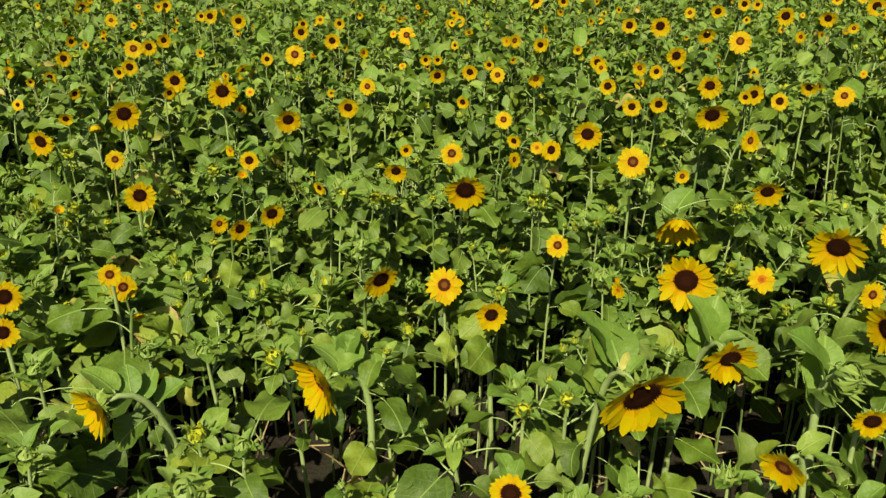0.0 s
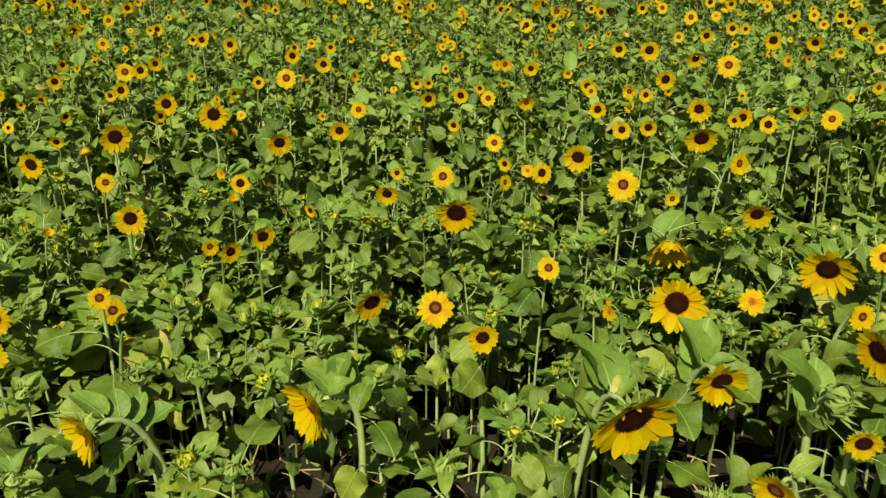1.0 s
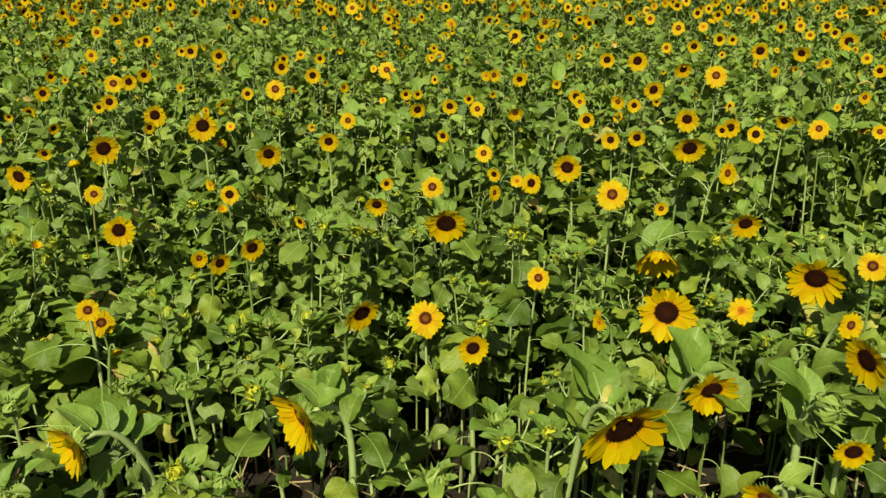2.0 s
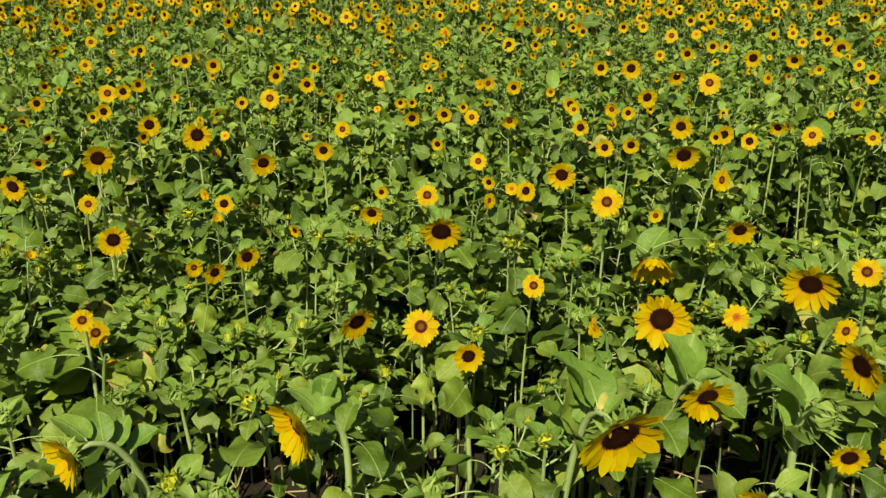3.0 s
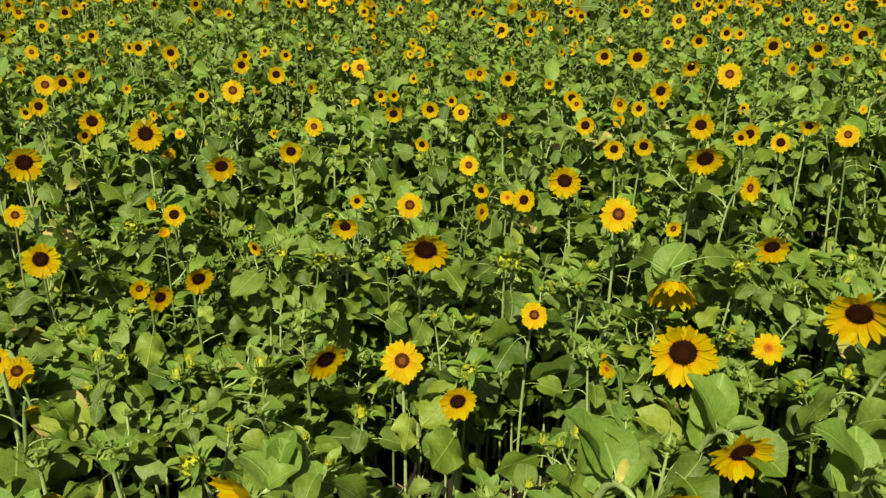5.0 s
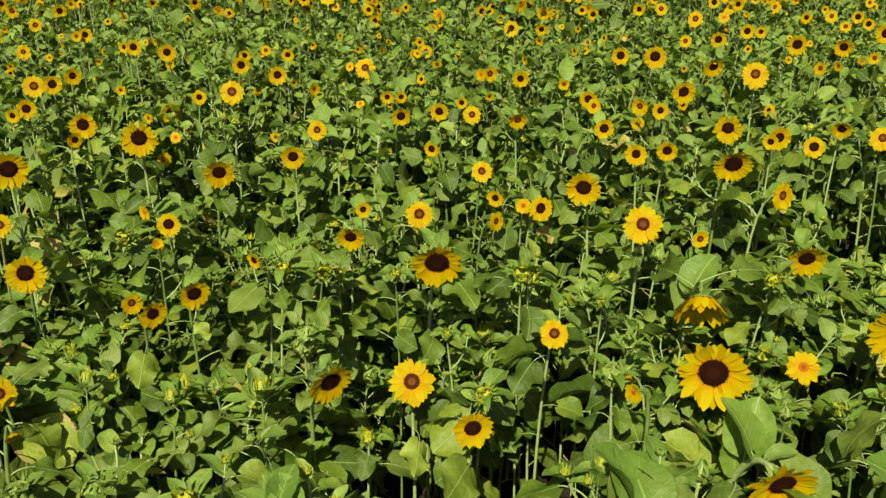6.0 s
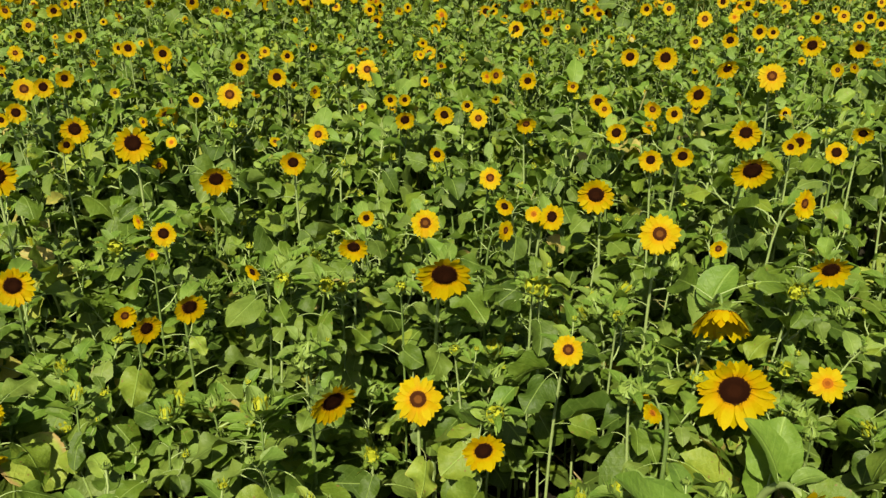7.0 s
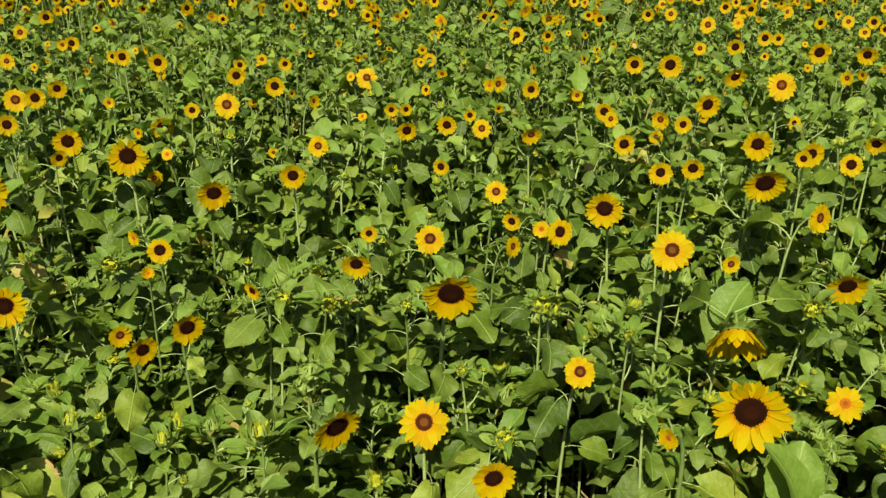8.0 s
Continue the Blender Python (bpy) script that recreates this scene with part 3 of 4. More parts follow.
def grow(x, y, z, size, az, el, kind, crown=0):
    """One plant: stem, leaves and a head or bud whose middle is at x, y, z."""
    rnd = random.Random(len(taken) * 17 + 5)
    way, head = facing(az, el), Vector((x, y, z))
    path = stem_path(rnd, head, way, size, 12)
    base = path[0].copy()
    taken.append((base.x, base.y, x, y, z))
    plant = tagged(new("sunflower"), "", "sunflower", GROUP)
    plant.location = base
    path = [p - base for p in path]
    nod = ", head nodding" if el < -20 and "bud" not in kind else (", head turned aside" if abs(az) > 45 and "bud" not in kind else "")
    tagged(plant, LOOKS[kind] + nod)
    thick = (0.0045 + 0.027 * min(size, 0.2)) * (0.35 + 0.65 * vigour(y)) * (0.63 if y > 2.9 else (1.1 if size > 0.12 else 1.0)) * (1.5 if crown and size < 0.15 else 1.0)
    child("stem", mesh_of("stem", tube(path, [thick * (1.3 - 0.35 * i / 12 - 0.3 * max(0, i - 8) / 4) for i in range(13)], 8, S_PALE if y < 2.75 or len(taken) % 2 else S_STEM)), plant, Matrix())
    count = (rnd.randint(8, 10) if size < 0.1 else rnd.randint(9, 12)) if y < 3.25 else rnd.randint(12, 15)
    big = (0.095 + 0.42 * min(size, 0.16)) * rnd.uniform(0.85, 1.15) * vigour(y) * (1.12 if x > 0.2 and y < 2.9 else float(np.interp(y, [3.3, 4.2], [0.95, 0.78])))
    if size < 0.1 and y < 3.0:
        big = rnd.uniform(0.125, 0.175) * vigour(y)
    plan = leaf_plan(rnd, path, count, big, way, 0.16 if 2.9 < y < 4.4 else 0.30)
    for i in range(crown):
        # pale young leaves that stand up round the neck
        back = math.atan2(way.y, way.x) + math.pi + (i * 0.75 - 0.35 if kind == "ringed" else (0.15, -0.7, 0.85, -0.25, 1.3)[i]) + rnd.uniform(-0.15, 0.15)
        at = path[(7 if kind != "ringed" else 8) + i % 4]
        grown = rnd.uniform(0.08, 0.12) if kind == "ringed" else (rnd.uniform(0.15, 0.20) if size > 0.25 else rnd.uniform(0.14, 0.19))
        rise = rnd.uniform(0.0, 0.35) + (0.0 if kind == "ringed" else (0.40, 0.25, 0.30, 0.0, 0.1)[i])
        plan.append((1, rnd.randrange(100), Matrix.Translation(at) @ turn_z(back) @ turn_y(-rise) @ Matrix.Diagonal((grown, grown * 1.3, grown, 1))))
    for k, (family, number, m) in enumerate(plan):
        some = (LEAF_MESH if y < 3.5 else PLAIN_LEAF_MESH)[family]
        if k < count and any(in_front_of_a_head(base + m @ Vector(q), len(taken) - 1) for q in ((0.6, 0, 0.25), (0.9, 0, 0.1), (0.8, 0.33, 0.15), (0.8, -0.33, 0.15), (1.25, 0, -0.1))):
            continue
        child("leaf", some[number % len(some)], plant, m)
    for i in range(2 if crown else 0):
        # branches with small buds beside a heavy head
        m = Matrix.Translation(path[8 + i]) @ turn_z(math.atan2(way.y, way.x) + math.pi + (0.9, -1.1)[i]) @ Matrix.Diagonal((0.17, 0.17, 0.17, 1))
        pick = rnd.randrange(6)
        if not any(in_front_of_a_head(base + m @ Vector(q), len(taken) - 1) for q in SHOOT_REACH):
            child("side_shoot", SHOOT_MESH[pick], plant, m)
    m = shoot_pose(rnd, path, big, way)
    if not any(in_front_of_a_head(base + m @ Vector(q), len(taken) - 1) for q in SHOOT_REACH):
        child("side_shoot", (SHOOT_MESH if y < 2.8 else PLAIN_SHOOT_MESH)[rnd.randrange(6)], plant, m)
    at = head_pose(head - base, way)
    if "bud" in kind:
        yellow, seed, radius = kind == "opening_bud", len(taken), size * 0.5
        whorl = []
        for i in range(6 if y < 3.4 else 4):
            long = (0.035 + 0.5 * size) * rnd.uniform(0.7, 1.25) * (0.55 if crown else 1.0)
            whorl.append(moved((MID if y < 2.5 else FAR)[1][rnd.randrange(6)], Matrix.Translation(path[11].lerp(path[12], rnd.uniform(0.0, 0.9))) @ turn_z(i * 2.39996 + rnd.uniform(-0.3, 0.3))
                         @ turn_y(-rnd.uniform(-0.35, 0.35)) @ Matrix.Diagonal((long, long * rnd.uniform(0.7, 1.0), long, 1))))
        tagged(child("leaf_whorl", mesh_of("leaf_whorl", joined(whorl)), plant, Matrix(), "small pointed leaves round the bud"), kind="stuff")
        bud = child("bud", mesh_of("bud", bud_core(radius, yellow, seed, y > 3.4)), plant, at)
        some = bud_bracts(radius, yellow, seed)
        if y < 2.15:
            for number, m in some:
                child("bract", BRACT_MESH[number % len(BRACT_MESH)], bud, m)
        else:
            tagged(child("bract_whorl", mesh_of("bract_whorl", joined(moved(BRACTS[k % len(BRACTS)], m) for k, m in some)), bud, Matrix()), kind="stuff")
        if yellow:
            tagged(child("petal_ring", mesh_of("petal_ring", joined(moved(BUD_PETALS[k % len(BUD_PETALS)], m) for k, m in bud_petals(radius, seed))), bud, Matrix(), "short yellow petals"), kind="stuff")
        return plant
    radius, disc = size / 2, size / 2 * DISC_SHARE[kind] * rnd.uniform(0.92, 1.08) * (0.93 if size > 0.2 else 1.0)
    back = child("flower_head", mesh_of("flower_head", head_back(disc, 34 if y < 3.4 else 20, len(taken))), plant, at, "green bracts behind the petals")
    child("disc", (DISC_MESH if y < 3.4 else PLAIN_DISC_MESH)[kind], back, Matrix.Diagonal((disc, disc, disc, 1)))
    poses = petal_poses(rnd, way, radius, disc, (rnd.randint(37, 45) if size < 0.25 else 31) if kind != "orange" else 27, 0.9 if kind == "young" else (0.32 if kind == "ringed" and size > 0.17 else 0.0))
    if y < 3.4 and size > 0.09:
        for number, m in poses:
            child("petal", PETAL_MESH[number % len(PETAL_MESH)], back, m)
    else:
        tagged(child("petal_ring", mesh_of("petal_ring", joined(moved(PETALS[k % len(PETALS)], m) for k, m in poses)), back, Matrix(), "ring of yellow petals"), kind="stuff")
    return plant


# x, y and height of the head, its width, the way it faces and how far it looks up, its kind
sunflower(-0.76, 1.90, 0.92, 0.107, 22, 60, "green_bud")
sunflower(0.12, 1.95, 0.88, 0.125, -4, 16, "dark")
sunflower(-1.25, 2.01, 0.94, 0.071, 32, 72, "green_bud")
sunflower(0.88, 2.02, 0.93, 0.144, -43, -15, "ringed")
sunflower(-1.07, 2.11, 1.03, 0.205, -42, -12, "ringed", crown=4)
sunflower(-0.66, 2.11, 0.90, 0.073, 17, 72, "green_bud")
sunflower(-0.80, 2.14, 0.91, 0.077, 20, 66, "opening_bud")
sunflower(1.17, 2.17, 0.98, 0.115, -8, -10, "dark")
sunflower(0.50, 2.18, 1.05, 0.295, 20, -20, "dark", crown=5)
sunflower(-0.04, 2.21, 0.84, 0.089, 11, 74, "green_bud")
sunflower(0.17, 2.29, 0.91, 0.062, -4, 40, "opening_bud")
sunflower(-0.45, 2.30, 1.00, 0.235, -50, -8, "ringed", crown=4)
sunflower(-0.96, 2.34, 0.96, 0.071, 32, 0, "dark")
sunflower(0.31, 2.35, 0.91, 0.060, -7, 50, "opening_bud")
sunflower(1.17, 2.36, 1.00, 0.125, 25, 15, "green_bud", crown=3)
sunflower(-1.40, 2.42, 0.94, 0.081, 30, 72, "green_bud")
sunflower(-0.64, 2.50, 0.95, 0.077, -16, 50, "opening_bud")
sunflower(0.90, 2.66, 0.87, 0.205, 8, -15, "dark", crown=3)
sunflower(-1.08, 2.56, 0.93, 0.082, 23, 70, "green_bud")
sunflower(1.37, 2.58, 1.04, 0.195, -66, -10, "dark")
sunflower(-1.59, 2.60, 0.97, 0.112, 31, 14, "dark")
sunflower(-0.90, 2.60, 0.91, 0.084, 19, 72, "green_bud")
sunflower(1.39, 2.78, 1.06, 0.102, 11, 12, "ringed")
sunflower(-1.68, 2.81, 0.99, 0.126, 35, 14, "dark")
sunflower(0.08, 2.83, 0.93, 0.122, 10, 0, "dark")
sunflower(-1.21, 2.83, 0.91, 0.057, 33, -40, "orange")
sunflower(-1.30, 2.86, 1.06, 0.089, 21, 12, "ringed")
sunflower(0.54, 2.90, 1.00, 0.066, -50, 0, "orange")
sunflower(0.57, 3.16, 0.89, 0.081, -56, 10, "orange")
sunflower(-0.33, 2.96, 1.00, 0.146, 32, -16, "dark")
sunflower(0.12, 2.98, 0.94, 0.068, 2, 38, "opening_bud")
sunflower(0.82, 3.27, 1.10, 0.230, -10, -46, "dark", crown=2)
sunflower(0.50, 3.01, 1.00, 0.085, -9, 70, "green_bud")
sunflower(-1.33, 3.02, 0.92, 0.107, 28, 10, "ringed")
sunflower(-0.10, 3.16, 0.87, 0.152, 4, 24, "ringed")
sunflower(1.55, 3.03, 1.17, 0.113, -27, 18, "ringed")
sunflower(0.84, 3.13, 0.92, 0.239, -12, 4, "dark")
sunflower(1.36, 3.05, 1.11, 0.228, -22, -15, "dark")
sunflower(0.80, 3.34, 0.99, 0.098, -14, 70, "green_bud")
sunflower(1.17, 3.24, 0.87, 0.115, -24, 22, "orange")
sunflower(0.33, 3.08, 1.09, 0.094, -6, 18, "ringed")
sunflower(0.55, 3.08, 1.06, 0.069, -10, 70, "green_bud")
sunflower(-0.43, 3.16, 1.01, 0.097, 8, 70, "green_bud")
sunflower(-0.42, 3.17, 1.04, 0.096, 7, 70, "green_bud")
sunflower(0.01, 3.18, 1.03, 0.042, -0, 50, "opening_bud")
sunflower(-0.92, 3.26, 1.06, 0.099, 38, -6, "dark")
sunflower(-1.63, 3.24, 1.14, 0.053, 47, 40, "young")
sunflower(-0.80, 3.32, 1.10, 0.107, 32, -8, "dark")
sunflower(0.50, 3.24, 1.11, 0.044, -9, 40, "opening_bud")
sunflower(-0.15, 3.28, 1.19, 0.040, 3, 40, "opening_bud")
sunflower(-0.02, 3.30, 1.22, 0.173, 0, -17, "dark")
sunflower(-1.60, 3.31, 1.11, 0.068, 26, 60, "opening_bud")
sunflower(0.25, 3.32, 1.17, 0.067, -4, 40, "opening_bud")
sunflower(-1.33, 3.33, 1.17, 0.131, 22, 2, "dark")
sunflower(0.28, 3.33, 1.15, 0.068, 5, 34, "opening_bud")
sunflower(-0.38, 3.33, 1.17, 0.059, 16, 40, "opening_bud")
sunflower(-1.08, 3.52, 0.96, 0.082, 33, 2, "ringed")
sunflower(0.89, 3.59, 1.17, 0.064, 2, 4, "ringed")
sunflower(1.07, 3.35, 1.13, 0.068, -18, 45, "opening_bud")
sunflower(1.09, 3.36, 1.13, 0.064, -18, 40, "opening_bud")
sunflower(-0.52, 3.38, 1.16, 0.059, 9, 40, "opening_bud")
sunflower(-0.34, 3.38, 1.14, 0.050, 6, 40, "opening_bud")
sunflower(-0.61, 3.38, 1.19, 0.060, -34, -8, "dark")
sunflower(1.20, 3.43, 1.17, 0.139, -5, -20, "dark")
sunflower(0.65, 3.44, 1.29, 0.133, -11, 14, "ringed")
sunflower(-0.94, 3.46, 1.21, 0.053, 15, 30, "young")
sunflower(-0.31, 3.52, 1.21, 0.105, 1, -18, "dark")
sunflower(0.18, 3.56, 1.25, 0.071, 45, 8, "ringed")
sunflower(-1.09, 3.56, 1.19, 0.067, 17, 40, "opening_bud")
sunflower(-0.95, 3.63, 1.21, 0.086, 15, 10, "dark")
sunflower(1.15, 3.59, 1.33, 0.102, 28, 10, "ringed")
sunflower(-0.08, 3.60, 1.26, 0.099, 1, 14, "ringed")
sunflower(-1.52, 3.60, 1.22, 0.086, 27, 16, "ringed")
sunflower(1.03, 3.77, 1.38, 0.144, -5, -20, "dark")
sunflower(0.18, 3.62, 1.31, 0.063, -23, -4, "dark")
sunflower(-1.03, 3.64, 1.25, 0.059, -34, 0, "orange")
sunflower(0.28, 3.65, 1.27, 0.059, -4, 14, "orange")
sunflower(-1.85, 3.65, 1.28, 0.127, -7, -6, "dark")
sunflower(0.34, 3.65, 1.26, 0.096, 19, 10, "dark")
sunflower(-1.75, 3.67, 1.22, 0.069, 26, 30, "opening_bud")
sunflower(0.51, 3.80, 1.28, 0.136, -14, -4, "dark")
sunflower(-0.28, 3.69, 1.24, 0.060, 12, 2, "dark")
sunflower(-1.44, 3.58, 1.43, 0.139, 28, -6, "dark")
sunflower(0.14, 3.78, 1.35, 0.079, -2, 20, "ringed")
sunflower(-1.67, 3.80, 1.30, 0.089, 34, -62, "dark")
sunflower(1.31, 3.78, 1.44, 0.078, -19, 10, "dark")
sunflower(0.70, 3.85, 1.39, 0.085, -10, 2, "dark")
sunflower(-0.82, 3.88, 1.31, 0.124, 16, -14, "dark")
sunflower(1.20, 3.90, 1.42, 0.061, -27, 1, "dark")
sunflower(-1.84, 3.90, 1.30, 0.067, 15, -14, "dark")
sunflower(0.83, 3.92, 1.38, 0.081, -12, -8, "dark")
sunflower(1.05, 3.94, 1.46, 0.114, -15, -6, "dark")
sunflower(-0.56, 3.97, 1.34, 0.097, 8, -6, "dark")
sunflower(1.26, 3.98, 1.41, 0.097, 4, -2, "dark")
sunflower(-1.14, 4.01, 1.40, 0.141, 16, -2, "dark")
sunflower(-0.04, 4.03, 1.35, 0.064, -19, -4, "dark")
sunflower(-1.41, 4.08, 1.37, 0.064, 39, -4, "dark")
sunflower(1.99, 4.09, 1.36, 0.074, -18, 8, "ringed")
sunflower(1.54, 4.09, 1.41, 0.084, -21, -25, "dark")
sunflower(1.71, 4.10, 1.37, 0.100, -23, 16, "ringed")
sunflower(-1.64, 4.10, 1.46, 0.055, 2, -4, "dark")
sunflower(0.63, 4.13, 1.40, 0.085, 5, 2, "dark")
sunflower(-1.61, 4.16, 1.47, 0.080, 21, 2, "dark")
sunflower(-1.41, 4.18, 1.40, 0.111, 19, 0, "dark")
sunflower(-1.91, 4.19, 1.33, 0.061, 44, -15, "dark")
sunflower(-0.50, 4.24, 1.36, 0.082, -3, 10, "ringed")
sunflower(0.96, 4.26, 1.51, 0.102, 5, -6, "dark")
sunflower(0.87, 4.24, 1.44, 0.071, 3, 4, "dark")
sunflower(0.31, 4.31, 1.38, 0.083, 6, -21, "ringed")
sunflower(0.81, 4.34, 1.43, 0.078, -31, -6, "ringed")
sunflower(-1.57, 4.34, 1.52, 0.083, 20, 0, "dark")
sunflower(-1.65, 4.35, 1.51, 0.093, 21, 16, "ringed")
sunflower(-0.17, 4.40, 1.37, 0.085, 8, -12, "dark")
sunflower(0.64, 4.45, 1.40, 0.064, 4, 8, "ringed")
sunflower(1.31, 4.47, 1.53, 0.117, -16, 16, "ringed")
sunflower(-2.15, 4.47, 1.33, 0.070, 38, 2, "dark")
sunflower(-1.54, 4.48, 1.52, 0.078, 29, -4, "dark")
sunflower(0.13, 4.49, 1.35, 0.081, -2, 16, "ringed")
sunflower(-1.16, 4.52, 1.35, 0.098, 22, -8, "dark")
sunflower(-0.01, 4.54, 1.35, 0.087, -10, -2, "dark")
sunflower(2.12, 4.59, 1.39, 0.071, 5, 0, "ringed")
sunflower(0.64, 4.59, 1.39, 0.083, -18, -2, "dark")
sunflower(-0.91, 4.60, 1.42, 0.110, 11, 20, "ringed")
sunflower(-0.24, 4.66, 1.38, 0.061, 3, -4, "dark")
sunflower(-1.07, 4.66, 1.38, 0.067, 13, 8, "dark")
sunflower(0.09, 4.68, 1.35, 0.056, -1, 0, "dark")
sunflower(-0.18, 4.70, 1.37, 0.056, 12, -4, "dark")
sunflower(-2.18, 4.73, 1.36, 0.090, 25, -2, "dark")
sunflower(1.21, 4.73, 1.50, 0.100, 6, -18, "dark")
sunflower(1.71, 4.78, 1.48, 0.064, -50, 5, "ringed")
sunflower(-0.58, 4.80, 1.38, 0.063, 47, 4, "ringed")
sunflower(-0.76, 4.90, 1.42, 0.090, 9, 2, "dark")
sunflower(0.37, 4.91, 1.40, 0.085, -4, -6, "dark")
sunflower(-1.28, 4.97, 1.51, 0.085, 14, -2, "dark")
sunflower(-0.94, 4.97, 1.45, 0.088, 15, -2, "dark")
sunflower(0.19, 4.99, 1.40, 0.063, -32, 0, "orange")
sunflower(-1.44, 4.99, 1.53, 0.078, 16, 2, "dark")
sunflower(-2.27, 5.06, 1.37, 0.070, 44, 1, "dark")
sunflower(-1.53, 5.13, 1.50, 0.058, 3, 2, "dark")
sunflower(0.24, 5.13, 1.37, 0.082, 21, 2, "ringed")
sunflower(2.43, 5.14, 1.40, 0.080, -25, 6, "dark")
sunflower(2.13, 5.16, 1.44, 0.061, -22, 0, "ringed")
sunflower(1.77, 5.24, 1.49, 0.111, -9, -8, "dark")
sunflower(-0.38, 5.25, 1.37, 0.112, 4, 30, "ringed")
sunflower(0.90, 5.26, 1.43, 0.096, -10, -2, "dark")
sunflower(-0.98, 5.26, 1.43, 0.062, 1, -2, "dark")
sunflower(2.04, 5.32, 1.46, 0.104, -21, -15, "dark")
sunflower(1.09, 5.33, 1.41, 0.126, -6, -4, "dark")
sunflower(-0.79, 5.41, 1.40, 0.070, 8, 0, "dark")
sunflower(-1.87, 5.43, 1.49, 0.055, 19, 6, "ringed")
sunflower(-1.84, 5.47, 1.49, 0.076, 19, 4, "dark")
sunflower(-0.92, 5.51, 1.40, 0.058, 9, 10, "ringed")
sunflower(1.14, 5.52, 1.39, 0.064, -12, 1, "dark")
sunflower(1.47, 5.55, 1.45, 0.088, -7, -6, "dark")
sunflower(2.53, 5.55, 1.38, 0.070, -24, 12, "ringed")
sunflower(-2.24, 5.61, 1.37, 0.084, 22, 10, "ringed")
sunflower(1.64, 5.62, 1.48, 0.082, -6, 0, "dark")
sunflower(-0.14, 5.65, 1.35, 0.060, -9, -4, "dark")
sunflower(-0.08, 5.71, 1.35, 0.078, 7, 10, "ringed")
sunflower(1.76, 5.75, 1.45, 0.067, -17, 2, "dark")
sunflower(1.35, 5.75, 1.40, 0.070, -13, 8, "ringed")
sunflower(-2.59, 6.03, 1.36, 0.109, 35, -6, "dark")
sunflower(2.36, 6.06, 1.42, 0.069, -21, 8, "ringed")
sunflower(1.70, 6.24, 1.44, 0.073, -15, 14, "orange")
sunflower(-2.45, 6.30, 1.38, 0.085, 21, 10, "ringed")
sunflower(2.73, 6.31, 1.33, 0.141, -15, -4, "dark")
sunflower(1.56, 6.35, 1.41, 0.099, -14, 12, "ringed")
sunflower(0.44, 6.41, 1.34, 0.104, -4, 10, "dark")
sunflower(0.63, 6.43, 1.33, 0.080, -6, -8, "dark")
sunflower(2.43, 6.44, 1.41, 0.081, -21, 14, "ringed")
sunflower(-0.05, 6.45, 1.33, 0.069, 0, 4, "dark")
sunflower(3.05, 6.47, 1.35, 0.090, 5, -6, "ringed")
sunflower(2.75, 6.61, 1.33, 0.080, -13, 4, "dark")
sunflower(-2.34, 6.62, 1.45, 0.065, 39, 6, "ringed")
sunflower(1.92, 6.69, 1.44, 0.083, -6, -6, "dark")
sunflower(-2.46, 6.72, 1.39, 0.096, 26, -2, "dark")
sunflower(2.76, 6.80, 1.34, 0.086, -22, 2, "dark")
sunflower(-0.43, 6.81, 1.31, 0.088, 4, 0, "dark")
sunflower(0.40, 6.83, 1.32, 0.063, -3, 2, "dark")
sunflower(1.32, 6.85, 1.38, 0.086, -19, -2, "dark")
sunflower(1.47, 6.87, 1.38, 0.086, -2, 12, "ringed")
sunflower(1.82, 6.88, 1.42, 0.079, -15, 4, "dark")
sunflower(1.05, 7.05, 1.31, 0.082, -8, 0, "dark")
sunflower(0.78, 7.06, 1.31, 0.083, -6, -2, "dark")
sunflower(0.98, 7.10, 1.33, 0.070, -8, 4, "dark")
sunflower(0.29, 7.11, 1.32, 0.088, -2, 0, "dark")
sunflower(-2.37, 7.13, 1.43, 0.076, 28, 4, "dark")
sunflower(-3.29, 7.27, 1.31, 0.110, -6, -8, "dark")
sunflower(-2.50, 7.35, 1.43, 0.091, 19, 0, "dark")
sunflower(-0.44, 7.35, 1.31, 0.071, 3, 4, "dark")
sunflower(1.79, 7.40, 1.39, 0.085, -14, -2, "dark")
sunflower(0.64, 7.47, 1.30, 0.100, -5, -2, "dark")
sunflower(3.33, 7.50, 1.33, 0.080, -24, 8, "ringed")
sunflower(-1.27, 7.58, 1.29, 0.101, 13, 2, "dark")
sunflower(-2.90, 7.77, 1.40, 0.102, 20, 0, "dark")
sunflower(0.62, 7.99, 1.31, 0.099, -4, 0, "dark")
sunflower(3.24, 8.07, 1.37, 0.106, -22, -14, "dark")
sunflower(-0.16, 8.61, 1.29, 0.114, 1, 0, "dark")

heads += [(x, y, z, size, facing(az, el)) for x, y, z, size, az, el, kind, crown in bed]
for one in bed:
    grow(*one)

# ---------------------------------------------------------------- plants between them
rnd = random.Random(11)


def cap_height(x, y, height):
    """Plants stay lower than the flower heads close to them."""
    for bx, by, hx, hy, hz in taken:
        d = math.hypot(x - hx, y - hy)
        if d < 0.30:
            height = min(height, hz - (0.04 if hy < 4.2 else 0.0) + 0.35 * d)
    return height


def too_close(x, y):
    return any(abs(x - t[0]) < 0.11 and abs(y - t[1]) < 0.11 for t in taken)


def bare_patch(x, y):
    """Where the crop stands thin and the soil lies in deep shade."""
    return any(((x - cx) / rx) ** 2 + ((y - cy) / ry) ** 2 < 1 for cx, cy, rx, ry in ((-0.08, 2.78, 0.52, 0.30), (0.34, 2.66, 0.22, 0.24), (-1.25, 3.35, 0.25, 0.2)))


